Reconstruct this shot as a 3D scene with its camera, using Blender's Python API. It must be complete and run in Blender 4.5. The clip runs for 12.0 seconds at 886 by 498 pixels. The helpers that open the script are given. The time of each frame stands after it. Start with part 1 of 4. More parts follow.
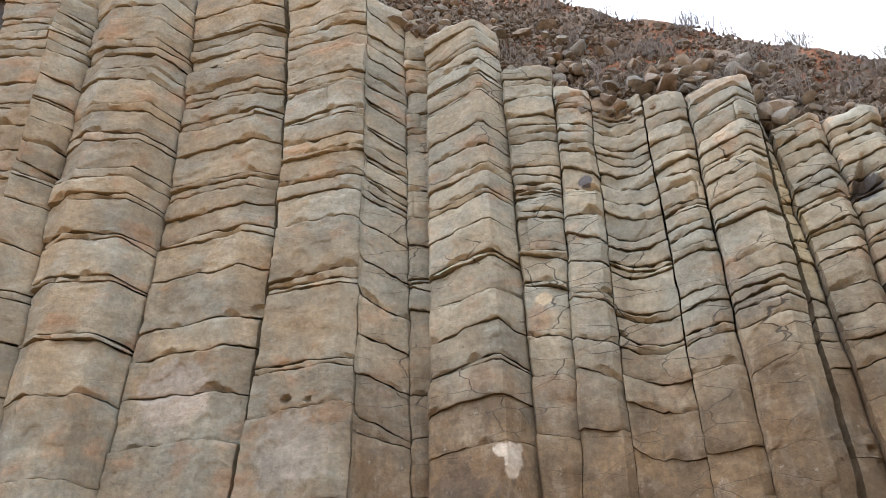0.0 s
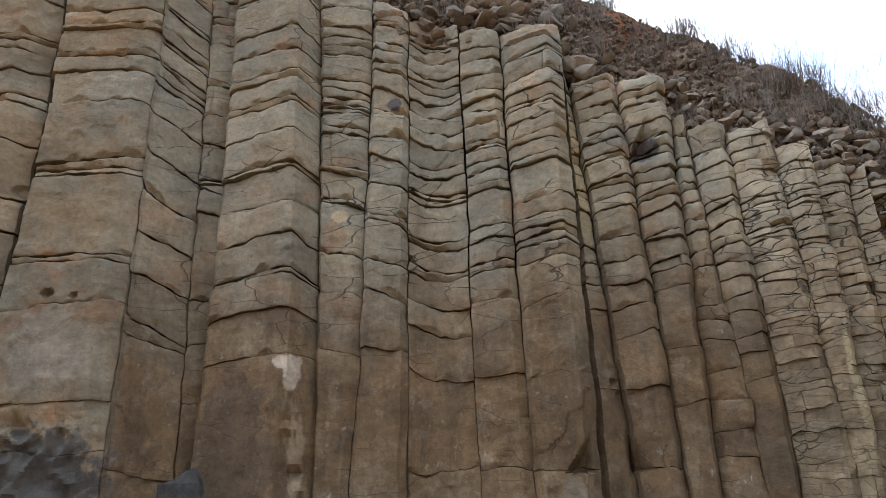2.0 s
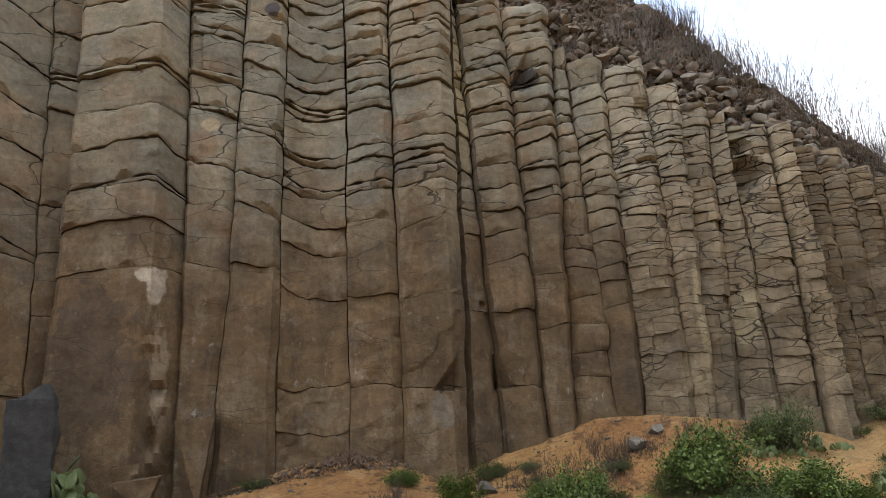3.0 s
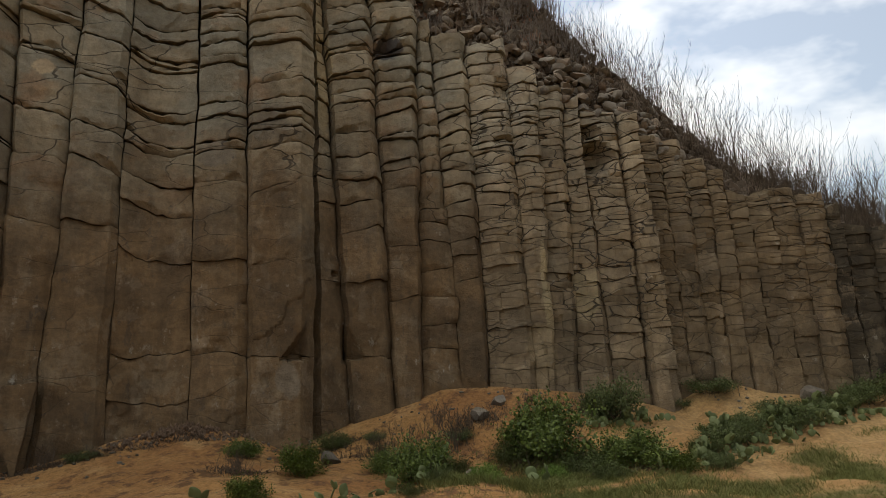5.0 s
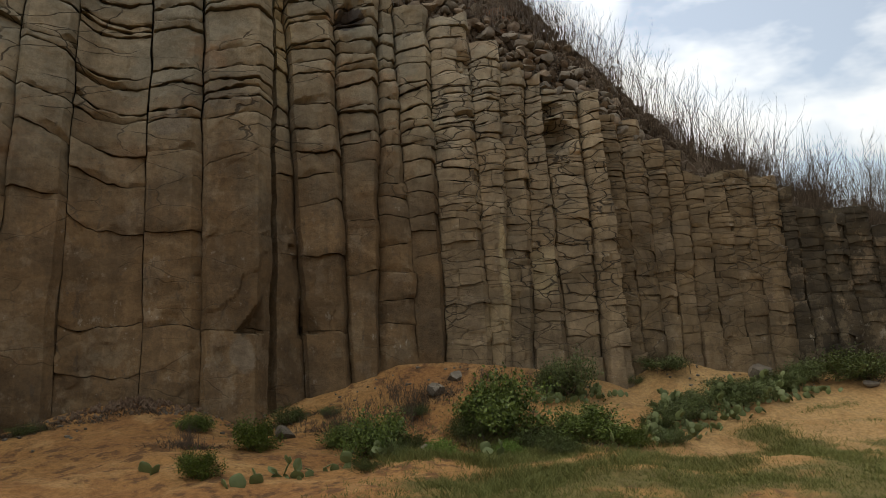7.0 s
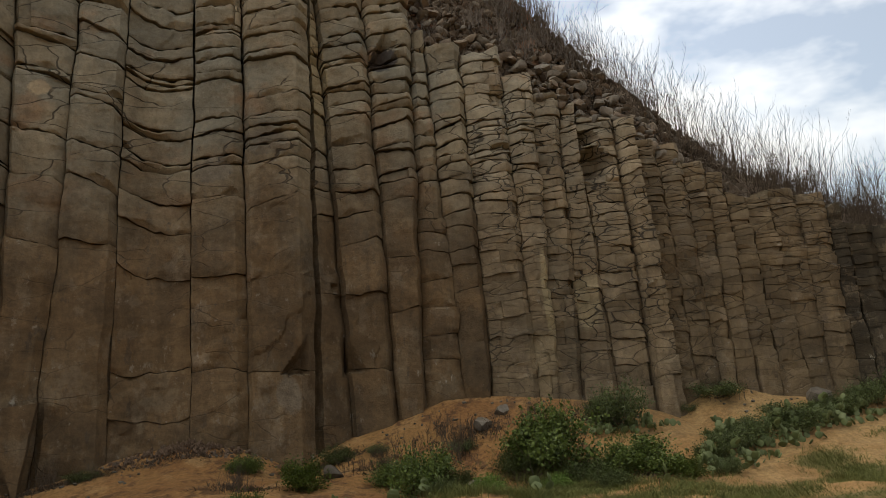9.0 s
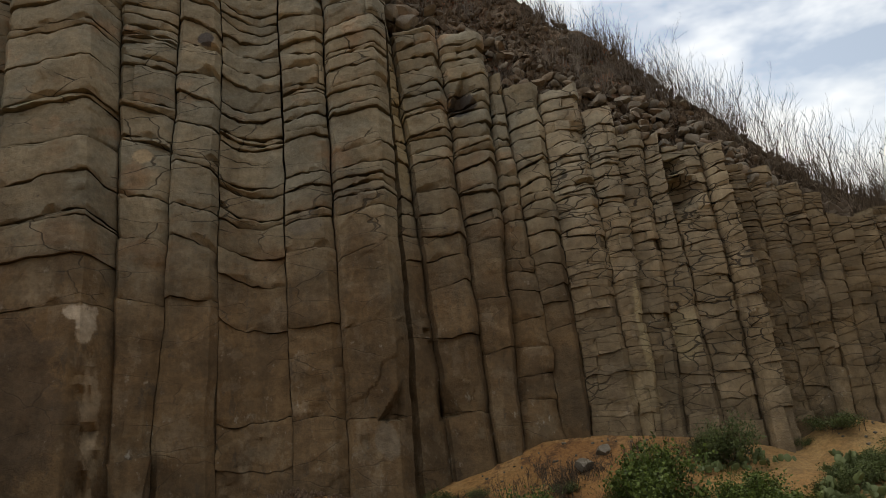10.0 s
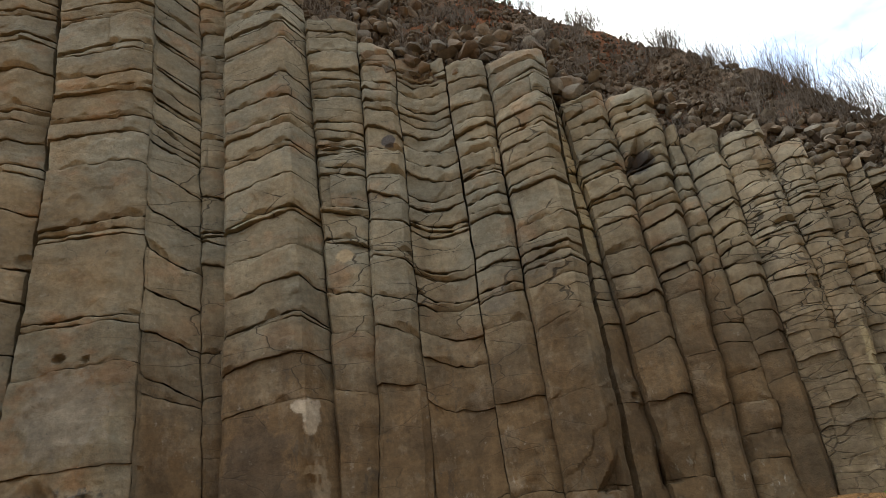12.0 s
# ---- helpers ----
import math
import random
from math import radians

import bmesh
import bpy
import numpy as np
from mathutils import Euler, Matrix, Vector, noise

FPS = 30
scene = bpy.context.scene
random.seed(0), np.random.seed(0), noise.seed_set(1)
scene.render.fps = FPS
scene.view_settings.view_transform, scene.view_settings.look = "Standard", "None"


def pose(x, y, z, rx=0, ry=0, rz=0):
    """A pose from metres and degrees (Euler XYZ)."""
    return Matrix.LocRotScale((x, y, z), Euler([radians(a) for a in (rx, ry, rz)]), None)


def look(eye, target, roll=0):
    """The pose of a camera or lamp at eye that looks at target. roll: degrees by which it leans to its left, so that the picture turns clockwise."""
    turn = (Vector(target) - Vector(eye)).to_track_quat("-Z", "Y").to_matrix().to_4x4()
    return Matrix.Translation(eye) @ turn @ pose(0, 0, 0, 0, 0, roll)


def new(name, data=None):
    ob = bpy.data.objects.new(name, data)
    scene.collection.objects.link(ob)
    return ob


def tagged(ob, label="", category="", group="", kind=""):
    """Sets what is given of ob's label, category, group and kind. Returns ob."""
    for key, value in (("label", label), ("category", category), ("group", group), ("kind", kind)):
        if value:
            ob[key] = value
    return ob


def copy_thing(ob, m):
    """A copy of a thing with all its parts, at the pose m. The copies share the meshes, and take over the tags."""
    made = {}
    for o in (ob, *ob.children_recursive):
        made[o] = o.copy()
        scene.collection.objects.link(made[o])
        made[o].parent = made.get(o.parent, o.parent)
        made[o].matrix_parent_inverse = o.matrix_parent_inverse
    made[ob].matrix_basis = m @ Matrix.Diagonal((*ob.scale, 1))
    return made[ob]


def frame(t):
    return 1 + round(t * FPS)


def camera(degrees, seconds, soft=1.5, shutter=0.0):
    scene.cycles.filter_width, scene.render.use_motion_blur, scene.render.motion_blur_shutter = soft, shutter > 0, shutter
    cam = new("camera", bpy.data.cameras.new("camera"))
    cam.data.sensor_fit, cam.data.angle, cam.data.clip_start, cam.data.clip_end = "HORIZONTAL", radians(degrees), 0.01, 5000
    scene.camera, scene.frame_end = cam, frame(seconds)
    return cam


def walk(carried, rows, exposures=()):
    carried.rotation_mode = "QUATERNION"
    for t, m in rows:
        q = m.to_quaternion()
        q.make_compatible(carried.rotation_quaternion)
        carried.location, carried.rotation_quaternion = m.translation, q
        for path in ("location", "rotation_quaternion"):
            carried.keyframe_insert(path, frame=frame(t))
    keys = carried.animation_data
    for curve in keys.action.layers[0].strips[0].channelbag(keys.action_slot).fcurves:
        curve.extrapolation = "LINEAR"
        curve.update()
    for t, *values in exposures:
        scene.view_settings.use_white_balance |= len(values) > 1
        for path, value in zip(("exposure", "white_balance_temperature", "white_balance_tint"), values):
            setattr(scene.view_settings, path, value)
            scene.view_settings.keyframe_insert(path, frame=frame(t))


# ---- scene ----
cam = camera(60.2, 12.0, soft=0.7)
PATH = [
    (0, (4.393, -0.573, 1.442), (3.359, 2.917, 3.100), -3.88),
    (0.5, (4.303, -0.628, 1.400), (3.453, 2.958, 2.953), -2.36),
    (1, (4.217, -0.650, 1.421), (3.714, 3.070, 2.802), -1.88),
    (1.5, (4.168, -0.615, 1.467), (3.974, 3.157, 2.782), -2.48),
    (2, (4.191, -0.598, 1.552), (4.195, 3.226, 2.725), -2.87),
    (2.5, (4.032, -0.636, 1.551), (4.283, 3.242, 2.502), -2.87),
    (3, (3.848, -0.554, 1.643), (4.580, 3.312, 2.360), -2.55),
    (3.5, (3.884, -0.475, 1.643), (4.868, 3.351, 2.270), -2.01),
    (3.7, (3.912, -0.484, 1.658), (4.892, 3.342, 2.292), -1.62),
    (5.3, (3.914, -0.417, 1.577), (5.503, 3.215, 2.103), -0.80),
    (5.5, (3.901, -0.400, 1.599), (5.553, 3.210, 2.087), -0.30),
    (6, (3.907, -0.396, 1.609), (5.587, 3.209, 2.040), -2.11),
    (6.5, (3.911, -0.419, 1.596), (5.597, 3.175, 2.087), -2.03),
    (6.7, (3.915, -0.409, 1.592), (5.593, 3.198, 2.018), -1.28),
    (8.3, (4.056, -0.367, 1.609), (5.658, 3.273, 2.045), -1.06),
    (8.5, (4.034, -0.413, 1.594), (5.657, 3.212, 2.067), -1.08),
    (9, (4.035, -0.433, 1.567), (5.459, 3.253, 2.186), -3.06),
    (9.5, (4.070, -0.411, 1.569), (5.193, 3.336, 2.405), -4.10),
    (10, (4.034, -0.456, 1.553), (5.019, 3.323, 2.418), -5.07),
    (10.5, (4.020, -0.484, 1.520), (4.769, 3.314, 2.527), -5.77),
    (11, (4.006, -0.515, 1.483), (4.513, 3.282, 2.631), -6.67),
    (11.5, (3.982, -0.549, 1.474), (4.288, 3.242, 2.713), -7.43),
    (12, (3.967, -0.574, 1.457), (4.017, 3.191, 2.807), -8.46),
]
EXPOSURES = [(0, 1.42, 5800, 9), (1.0, 1.42, 5750, 9), (1.5, 1.38, 5750, 9), (2.0, 0.56, 5850, 9), (2.5, 0.4, 6050, 9), (3.0, 0.35, 6250, 9), (3.5, 0.02, 6480, 9), (3.7, -0.05, 6500, 9), (5.5, -0.68, 7250, 8), (6.5, -0.58, 7250, 8), (8.5, -0.6, 7200, 8), (9.5, -0.62, 7150, 8), (10.0, -0.74, 7200, 8), (10.5, -0.57, 7150, 6), (11.0, -0.64, 6950, 3), (11.5, -0.7, 6950, 2), (12.0, 0.03, 6700, 5)]
walk(cam, [(t, look(eye, target, roll)) for t, eye, target, roll in PATH], EXPOSURES)

# ---- daylight: thin broken cloud ----
SUN_ELEVATION, SUN_BEARING = radians(52), radians(-66)
world = bpy.data.worlds.new("sky")
scene.world = world
world.use_nodes = True
wn, wl = world.node_tree.nodes, world.node_tree.links
wn.clear()
sky = wn.new("ShaderNodeTexSky")
sky.sky_type, sky.sun_disc = "NISHITA", False
sky.sun_elevation, sky.sun_rotation = SUN_ELEVATION, SUN_BEARING
sky_coord = wn.new("ShaderNodeTexCoord")
sky_map = wn.new("ShaderNodeMapping")
sky_map.inputs["Scale"].default_value = (1.0, 1.0, 2.2)
sky_map.inputs["Location"].default_value = (0.3, 0.1, 0.0)
cloud = wn.new("ShaderNodeTexNoise")
cloud.inputs["Scale"].default_value, cloud.inputs["Detail"].default_value, cloud.inputs["Roughness"].default_value = 2.3, 6, 0.55
cloud_ramp = wn.new("ShaderNodeValToRGB")
cloud_ramp.color_ramp.elements[0].position, cloud_ramp.color_ramp.elements[1].position = 0.4, 0.57
cloud_ramp.color_ramp.elements[0].color = (0.22, 0.22, 0.22, 1)
cloud_tone = wn.new("ShaderNodeValToRGB")
cloud_tone.color_ramp.elements[0].color, cloud_tone.color_ramp.elements[1].color = (8.2, 8.5, 9.0, 1), (9.2, 9.3, 9.45, 1)
cloud_tone.color_ramp.elements[0].position, cloud_tone.color_ramp.elements[1].position = 0.42, 0.68
sky_mix = wn.new("ShaderNodeMix")
sky_mix.data_type = "RGBA"
sky_back = wn.new("ShaderNodeBackground")
sky_back.inputs["Strength"].default_value = 0.115
sky_out = wn.new("ShaderNodeOutputWorld")
wl.new(sky_coord.outputs["Generated"], sky_map.inputs["Vector"])
wl.new(sky_map.outputs["Vector"], cloud.inputs["Vector"])
wl.new(cloud.outputs["Fac"], cloud_ramp.inputs["Fac"])
wl.new(cloud.outputs["Fac"], cloud_tone.inputs["Fac"])
wl.new(cloud_ramp.outputs["Color"], sky_mix.inputs["Factor"])
wl.new(sky.outputs["Color"], sky_mix.inputs["A"])
wl.new(cloud_tone.outputs["Color"], sky_mix.inputs["B"])
# the cloud is thinner and brighter over the land behind the cliff
GLOW_BEARING = radians(-22)
towards = wn.new("ShaderNodeVectorMath")
towards.operation = "DOT_PRODUCT"
towards.inputs[1].default_value = (math.sin(GLOW_BEARING) * math.cos(SUN_ELEVATION), math.cos(GLOW_BEARING) * math.cos(SUN_ELEVATION), math.sin(SUN_ELEVATION))
glow = wn.new("ShaderNodeMapRange")
glow.inputs["From Min"].default_value, glow.inputs["From Max"].default_value = -0.4, 0.55
glow.inputs["To Min"].default_value, glow.inputs["To Max"].default_value = 0.45, 2.45
glowing = wn.new("ShaderNodeVectorMath")
glowing.operation = "SCALE"
wl.new(sky_coord.outputs["Generated"], towards.inputs[0])
wl.new(towards.outputs["Value"], glow.inputs["Value"])
wl.new(sky_mix.outputs["Result"], glowing.inputs[0])
wl.new(glow.outputs["Result"], glowing.inputs["Scale"])
wl.new(glowing.outputs["Vector"], sky_back.inputs["Color"])
wl.new(sky_back.outputs["Background"], sky_out.inputs["Surface"])
sun = new("sun", bpy.data.lights.new("sun", "SUN"))
sun.data.energy, sun.data.angle, sun.data.color = 2.1, radians(16), (1.0, 0.96, 0.9)
sun.matrix_world = look((0, 0, 40), (math.sin(SUN_BEARING) * -10, math.cos(SUN_BEARING) * -10, 40 - 10 * math.tan(SUN_ELEVATION)))


# ---- materials ----
class Nodes:
    """A few words for building node materials."""

    def __init__(self, name, roughness=0.9):
        self.material = bpy.data.materials.new(name)
        self.material.use_nodes = True
        self.tree = self.material.node_tree
        self.shader = self.tree.nodes["Principled BSDF"]
        self.shader.inputs["Roughness"].default_value = roughness
        self.shader.inputs["Specular IOR Level"].default_value = 0.25
        geometry = self.tree.nodes.new("ShaderNodeNewGeometry")
        self.place, self.island, self.normal = geometry.outputs["Position"], geometry.outputs["Random Per Island"], geometry.outputs["Normal"]
        self.random = self.tree.nodes.new("ShaderNodeObjectInfo").outputs["Random"]

    def link(self, a, b):
        self.tree.links.new(a, b)

    def math(self, op, a, b=0.0, c=0.0):
        node = self.tree.nodes.new("ShaderNodeMath")
        node.operation = op
        for socket, value in zip(node.inputs, (a, b, c)):
            if isinstance(value, (int, float)):
                socket.default_value = value
            else:
                self.link(value, socket)
        return node.outputs[0]

    def noise(self, scale, detail=4.0, rough=0.55, stretch=(1, 1, 1), shift=(0, 0, 0)):
        mapping = self.tree.nodes.new("ShaderNodeMapping")
        mapping.inputs["Scale"].default_value, mapping.inputs["Location"].default_value = stretch, shift
        self.link(self.place, mapping.inputs["Vector"])
        node = self.tree.nodes.new("ShaderNodeTexNoise")
        node.inputs["Scale"].default_value, node.inputs["Detail"].default_value, node.inputs["Roughness"].default_value = scale, detail, rough
        self.link(mapping.outputs["Vector"], node.inputs["Vector"])
        return node.outputs["Fac"]

    def cells(self, scale, stretch=(1, 1, 1), bend=0.25):
        """Distance to the edges of a bent net of cells."""
        mapping = self.tree.nodes.new("ShaderNodeMapping")
        mapping.inputs["Scale"].default_value = stretch
        self.link(self.place, mapping.inputs["Vector"])
        noise = self.tree.nodes.new("ShaderNodeTexNoise")
        noise.inputs["Scale"].default_value, noise.inputs["Detail"].default_value = 1.7, 2
        self.link(mapping.outputs["Vector"], noise.inputs["Vector"])
        add = self.tree.nodes.new("ShaderNodeVectorMath")
        add.operation = "MULTIPLY_ADD"
        add.inputs[1].default_value = (bend * 2,) * 3
        self.link(noise.outputs["Color"], add.inputs[0])
        self.link(mapping.outputs["Vector"], add.inputs[2])
        node = self.tree.nodes.new("ShaderNodeTexVoronoi")
        node.feature = "DISTANCE_TO_EDGE"
        node.inputs["Scale"].default_value = scale
        self.link(add.outputs["Vector"], node.inputs["Vector"])
        return node.outputs["Distance"]

    def height(self):
        split = self.tree.nodes.new("ShaderNodeSeparateXYZ")
        self.link(self.place, split.inputs[0])
        return split.outputs

    def step(self, value, low, high, to_low=0.0, to_high=1.0):
        node = self.tree.nodes.new("ShaderNodeMapRange")
        node.interpolation_type = "SMOOTHSTEP"
        for name, v in (("From Min", low), ("From Max", high), ("To Min", to_low), ("To Max", to_high)):
            node.inputs[name].default_value = v
        self.link(value, node.inputs["Value"])
        return node.outputs["Result"]

    def mix(self, fac, a, b, blend="MIX"):
        node = self.tree.nodes.new("ShaderNodeMix")
        node.data_type, node.blend_type = "RGBA", blend
        for key, value in (("Factor", fac), ("A", a), ("B", b)):
            socket = [s for s in node.inputs if s.name == key and (s.type == "RGBA" or key == "Factor" and s.type == "VALUE")][0]
            if isinstance(value, tuple):
                socket.default_value = (*value, 1)
            elif isinstance(value, (int, float)):
                socket.default_value = value
            else:
                self.link(value, socket)
        return [s for s in node.outputs if s.type == "RGBA"][0]

    def grey(self, value):
        node = self.tree.nodes.new("ShaderNodeCombineColor")
        for socket in node.inputs:
            self.link(value, socket)
        return node.outputs[0]

    def done(self, color, bump=None, distance=0.02, strength=0.6):
        if isinstance(color, tuple):
            self.shader.inputs["Base Color"].default_value = (*color, 1)
        else:
            self.link(color, self.shader.inputs["Base Color"])
        if bump is not None:
            node = self.tree.nodes.new("ShaderNodeBump")
            node.inputs["Distance"].default_value, node.inputs["Strength"].default_value = distance, strength
            self.link(bump, node.inputs["Height"])
            self.link(node.outputs["Normal"], self.shader.inputs["Normal"])
        return self.material


STAINS_AND_SHADE = [  # x, z, half width, half height, colour: scars, stains and darker patches with a shape of their own, and shade painted in a hollow
    (1.43, 3.67, 0.24, 0.14, (0.39, 0.325, 0.245)), (1.52, 3.48, 0.14, 0.3, (0.37, 0.305, 0.225)), (-4.95, 5.3, 0.85, 0.85, (0.28, 0.232, 0.175)), (-2.45, 4.0, 0.85, 0.85, (0.25, 0.212, 0.158)),
    (3.37, 9.0, 0.16, 0.18, (0.0697, 0.0656, 0.0697)), (2.29, 6.5, 0.2, 0.16, (0.385, 0.303, 0.193)), (6.88, 6.93, 0.17, 1.6, (0.287, 0.23, 0.135)),
    (5.0, 5.15, 0.33, 0.3, (0.16, 0.135, 0.1)), (-2.5, 1.9, 1.25, 0.95, (0.066, 0.063, 0.058)), (5.88, 5.65, 0.4, 0.35, (0.16, 0.136, 0.1)),
    # the entry at x 8.05 paints the shade inside the broken-out hollow there
    (10.36, 2.6, 0.1, 1.1, (0.31, 0.25, 0.145)), (8.05, 7.35, 0.28, 0.28, (0.0574, 0.0533, 0.0533)), (1.6, 2.2, 0.13, 0.9, (0.24, 0.18, 0.115)), (6.08, 1.3, 0.2, 0.35, (0.165, 0.13, 0.09)),
    # the entry at x 0.55 is a broad darker brown patch low on its column
    (0.55, 2.3, 0.75, 1.5, (0.088, 0.06, 0.036)), (9.14, 1.9, 0.24, 0.8, (0.105, 0.073, 0.041)),
    (10.76, 1.75, 0.2, 0.7, (0.13, 0.1, 0.062)), (10.2, 1.6, 0.3, 0.6, (0.255, 0.195, 0.115)), (11.1, 2.6, 0.25, 0.5, (0.26, 0.205, 0.12)),
]


def basalt(name, tan, grey, rust, brown, rusty=0.5, stains_and_shade=(), net=0.0):
    n = Nodes(name, 0.88)
    x, y, z = n.height()
    color = n.mix(n.step(n.noise(0.6, 5, 0.6), 0.42, 0.58), tan, grey)
    color = n.mix(n.math("MULTIPLY", n.step(n.noise(0.9, 5, 0.6, (1, 1, 1.5), (7, 3, 1)), 0.53, 0.66), rusty), color, rust)
    # brown earth washed over the lower wall, with an uneven upper limit
    limit = n.math("ADD", z, n.math("MULTIPLY", n.math("SUBTRACT", n.noise(0.6, 6, 0.62, (1.6, 1.6, 0.5)), 0.5), 6.5))
    wash = n.math("MULTIPLY", n.step(limit, 7.2, 3.0, 0.0, 0.95), n.step(x, -1.6, -1.2))
    grimy = n.mix(n.step(n.noise(1.3, 8, 0.7, (1, 1, 0.8), (9, 4, 2)), 0.47, 0.55), brown, tuple(0.74 * c + 0.004 for c in brown))
    grimy = n.mix(n.step(n.noise(2.1, 8, 0.7, (1, 1, 0.7), (2, 3, 9)), 0.55, 0.6, 0.0, 0.5), grimy, (0.19, 0.142, 0.092))
    grimy = n.mix(n.step(n.noise(3.4, 6, 0.7, (1.2, 1.2, 0.5), (6, 6, 3)), 0.6, 0.66, 0.0, 0.6), grimy, (0.07, 0.052, 0.036))
    color = n.mix(wash, color, grimy)
    # iron staining over the big western columns
    iron = n.math("MULTIPLY", n.step(n.noise(0.7, 5, 0.62, (1, 1, 0.8), (5, 5, 1)), 0.36, 0.56), n.step(x, -1.2, -1.8))
    color = n.mix(n.math("MULTIPLY", iron, 0.7), color, n.mix(1.0, color, (0.86, 0.73, 0.6), "MULTIPLY"))
    fresh = n.math("MULTIPLY", n.step(n.noise(1.6, 6, 0.7, (1, 1, 0.7), (1, 6, 2)), 0.54, 0.6), n.step(z, 2.6, 1.2))
    color = n.mix(n.math("MULTIPLY", fresh, 0.45), color, (0.2, 0.155, 0.098))
    lichen = n.math("MULTIPLY", n.step(n.noise(4.5, 6, 0.72, (1, 1, 0.6), (6, 2, 9)), 0.6, 0.66), n.step(n.noise(0.8, 3, 0.5, (1, 1, 1), (1, 4, 4)), 0.48, 0.6))
    color = n.mix(n.math("MULTIPLY", n.math("MULTIPLY", lichen, n.step(z, 2.6, 1.4)), 0.7), color, (0.36, 0.33, 0.27))
    ragged = n.math("MULTIPLY", n.math("SUBTRACT", n.noise(3.6, 7, 0.68), 0.5), 1.6)
    for sx, sz, w, h, tint in stains_and_shade:
        dx = n.math("DIVIDE", n.math("SUBTRACT", x, sx), w)
        dz = n.math("DIVIDE", n.math("SUBTRACT", z, sz), h)
        far = n.math("ADD", n.math("POWER", n.math("ADD", n.math("MULTIPLY", dx, dx), n.math("MULTIPLY", dz, dz)), 0.5), ragged)
        color = n.mix(n.step(far, 1.0, 0.72, 0.0, 0.88), color, tint)
    streak = n.noise(1.1, 5, 0.6, (0.85, 0.85, 1.5))
    color = n.mix(0.8, color, n.grey(n.step(streak, 0.36, 0.64, 0.9, 1.08)), "MULTIPLY")
    drip = n.noise(1.5, 4, 0.6, (2.4, 2.4, 0.35), (3, 8, 1))
    color = n.mix(n.step(z, 6.0, 3.0, 0.0, 0.5), color, n.mix(1.0, color, n.grey(n.step(drip, 0.36, 0.64, 0.78, 1.16)), "MULTIPLY"))
    color = n.mix(0.8, color, n.grey(n.step(n.noise(2.3, 8, 0.62), 0.38, 0.62, 0.86, 1.12)), "MULTIPLY")
    bedding = n.noise(2.2, 3, 0.5, (0.6, 0.6, 3.5), (2, 7, 3))
    color = n.mix(0.8, color, n.grey(n.step(bedding, 0.36, 0.64, 0.95, 1.05)), "MULTIPLY")
    color = n.mix(0.8, color, n.grey(n.step(n.noise(11.0, 8, 0.7), 0.34, 0.66, 0.82, 1.15)), "MULTIPLY")
    color = n.mix(n.step(n.noise(8.0, 5, 0.65, (1, 1, 1), (2, 9, 4)), 0.64, 0.7, 0.0, 0.55), color, (0.07, 0.06, 0.05))
    color = n.mix(n.step(n.noise(6.0, 5, 0.65, (1, 1, 1), (8, 1, 3)), 0.63, 0.73, 0.0, 0.3), color, (0.42, 0.39, 0.33))
    color = n.mix(1.0, color, n.grey(n.step(n.random, 0.0, 1.0, 0.88, 1.1)), "MULTIPLY")
    # hairline cracks: long slanting ones across the column, and a net where the rock is broken finely
    open_here = n.step(n.noise(0.8, 3, 0.5, (1, 1, 1), (3, 1, 7)), 0.46, 0.54)
    hair = n.math("MULTIPLY", n.step(n.cells(0.9, (0.75, 0.75, 2.3), 0.16), 0.004, 0.011, 1.0, 0.0), open_here)
    hair = n.math("MULTIPLY", hair, n.math("MULTIPLY", n.step(z, 3.0, 5.5, 0.4, 1.0), n.step(x, -1.6, -0.8, 0.2, 1.0)))
    if net:
        broken = n.math("MULTIPLY", n.step(n.cells(2.2, (0.85, 0.85, 2.4), 0.16), 0.009, 0.03, 1.0, 0.0), n.step(n.noise(0.7, 3, 0.5, (1, 1, 1), (2, 2, 2)), 0.38, 0.5, 0.25, 1.0))
        hair = n.math("MAXIMUM", hair, n.math("MULTIPLY", n.math("MULTIPLY", broken, net), n.step(z, 0.9, 2.6, 0.4, 1.0)))
    color = n.mix(n.math("MULTIPLY", hair, 0.85 if net else 0.75), color, (0.03, 0.025, 0.02))
    grain = n.math("MULTIPLY", n.noise(5.0, 7, 0.66, (1, 1, 1.1), (4, 0, 2)), 0.5)
    bump = n.math("ADD", n.math("ADD", n.math("MULTIPLY", n.noise(1.6, 6, 0.6, (1, 1, 1.25)), 0.6), grain), n.math("MULTIPLY", n.noise(9.0, 8, 0.7), 0.35))
    bump = n.math("ADD", bump, n.math("MULTIPLY", bedding, 0.1))
    bump = n.math("SUBTRACT", bump, n.math("MULTIPLY", hair, 0.3))
    return n.done(color, bump, 0.06, 0.9)


basalt_near = basalt("basalt", (0.248, 0.208, 0.14), (0.212, 0.193, 0.143), (0.285, 0.175, 0.1), (0.142, 0.09, 0.044), stains_and_shade=STAINS_AND_SHADE)
basalt_far = basalt("basalt_broken", (0.325, 0.272, 0.188), (0.28, 0.25, 0.185), (0.3, 0.2, 0.115), (0.215, 0.158, 0.093), rusty=0.4, stains_and_shade=STAINS_AND_SHADE[10:11] + STAINS_AND_SHADE[-3:], net=1.0)
basalt_brown = basalt("basalt_brown", (0.235, 0.192, 0.128), (0.202, 0.175, 0.126), (0.245, 0.155, 0.083), (0.162, 0.115, 0.064), rusty=0.5, net=0.7)
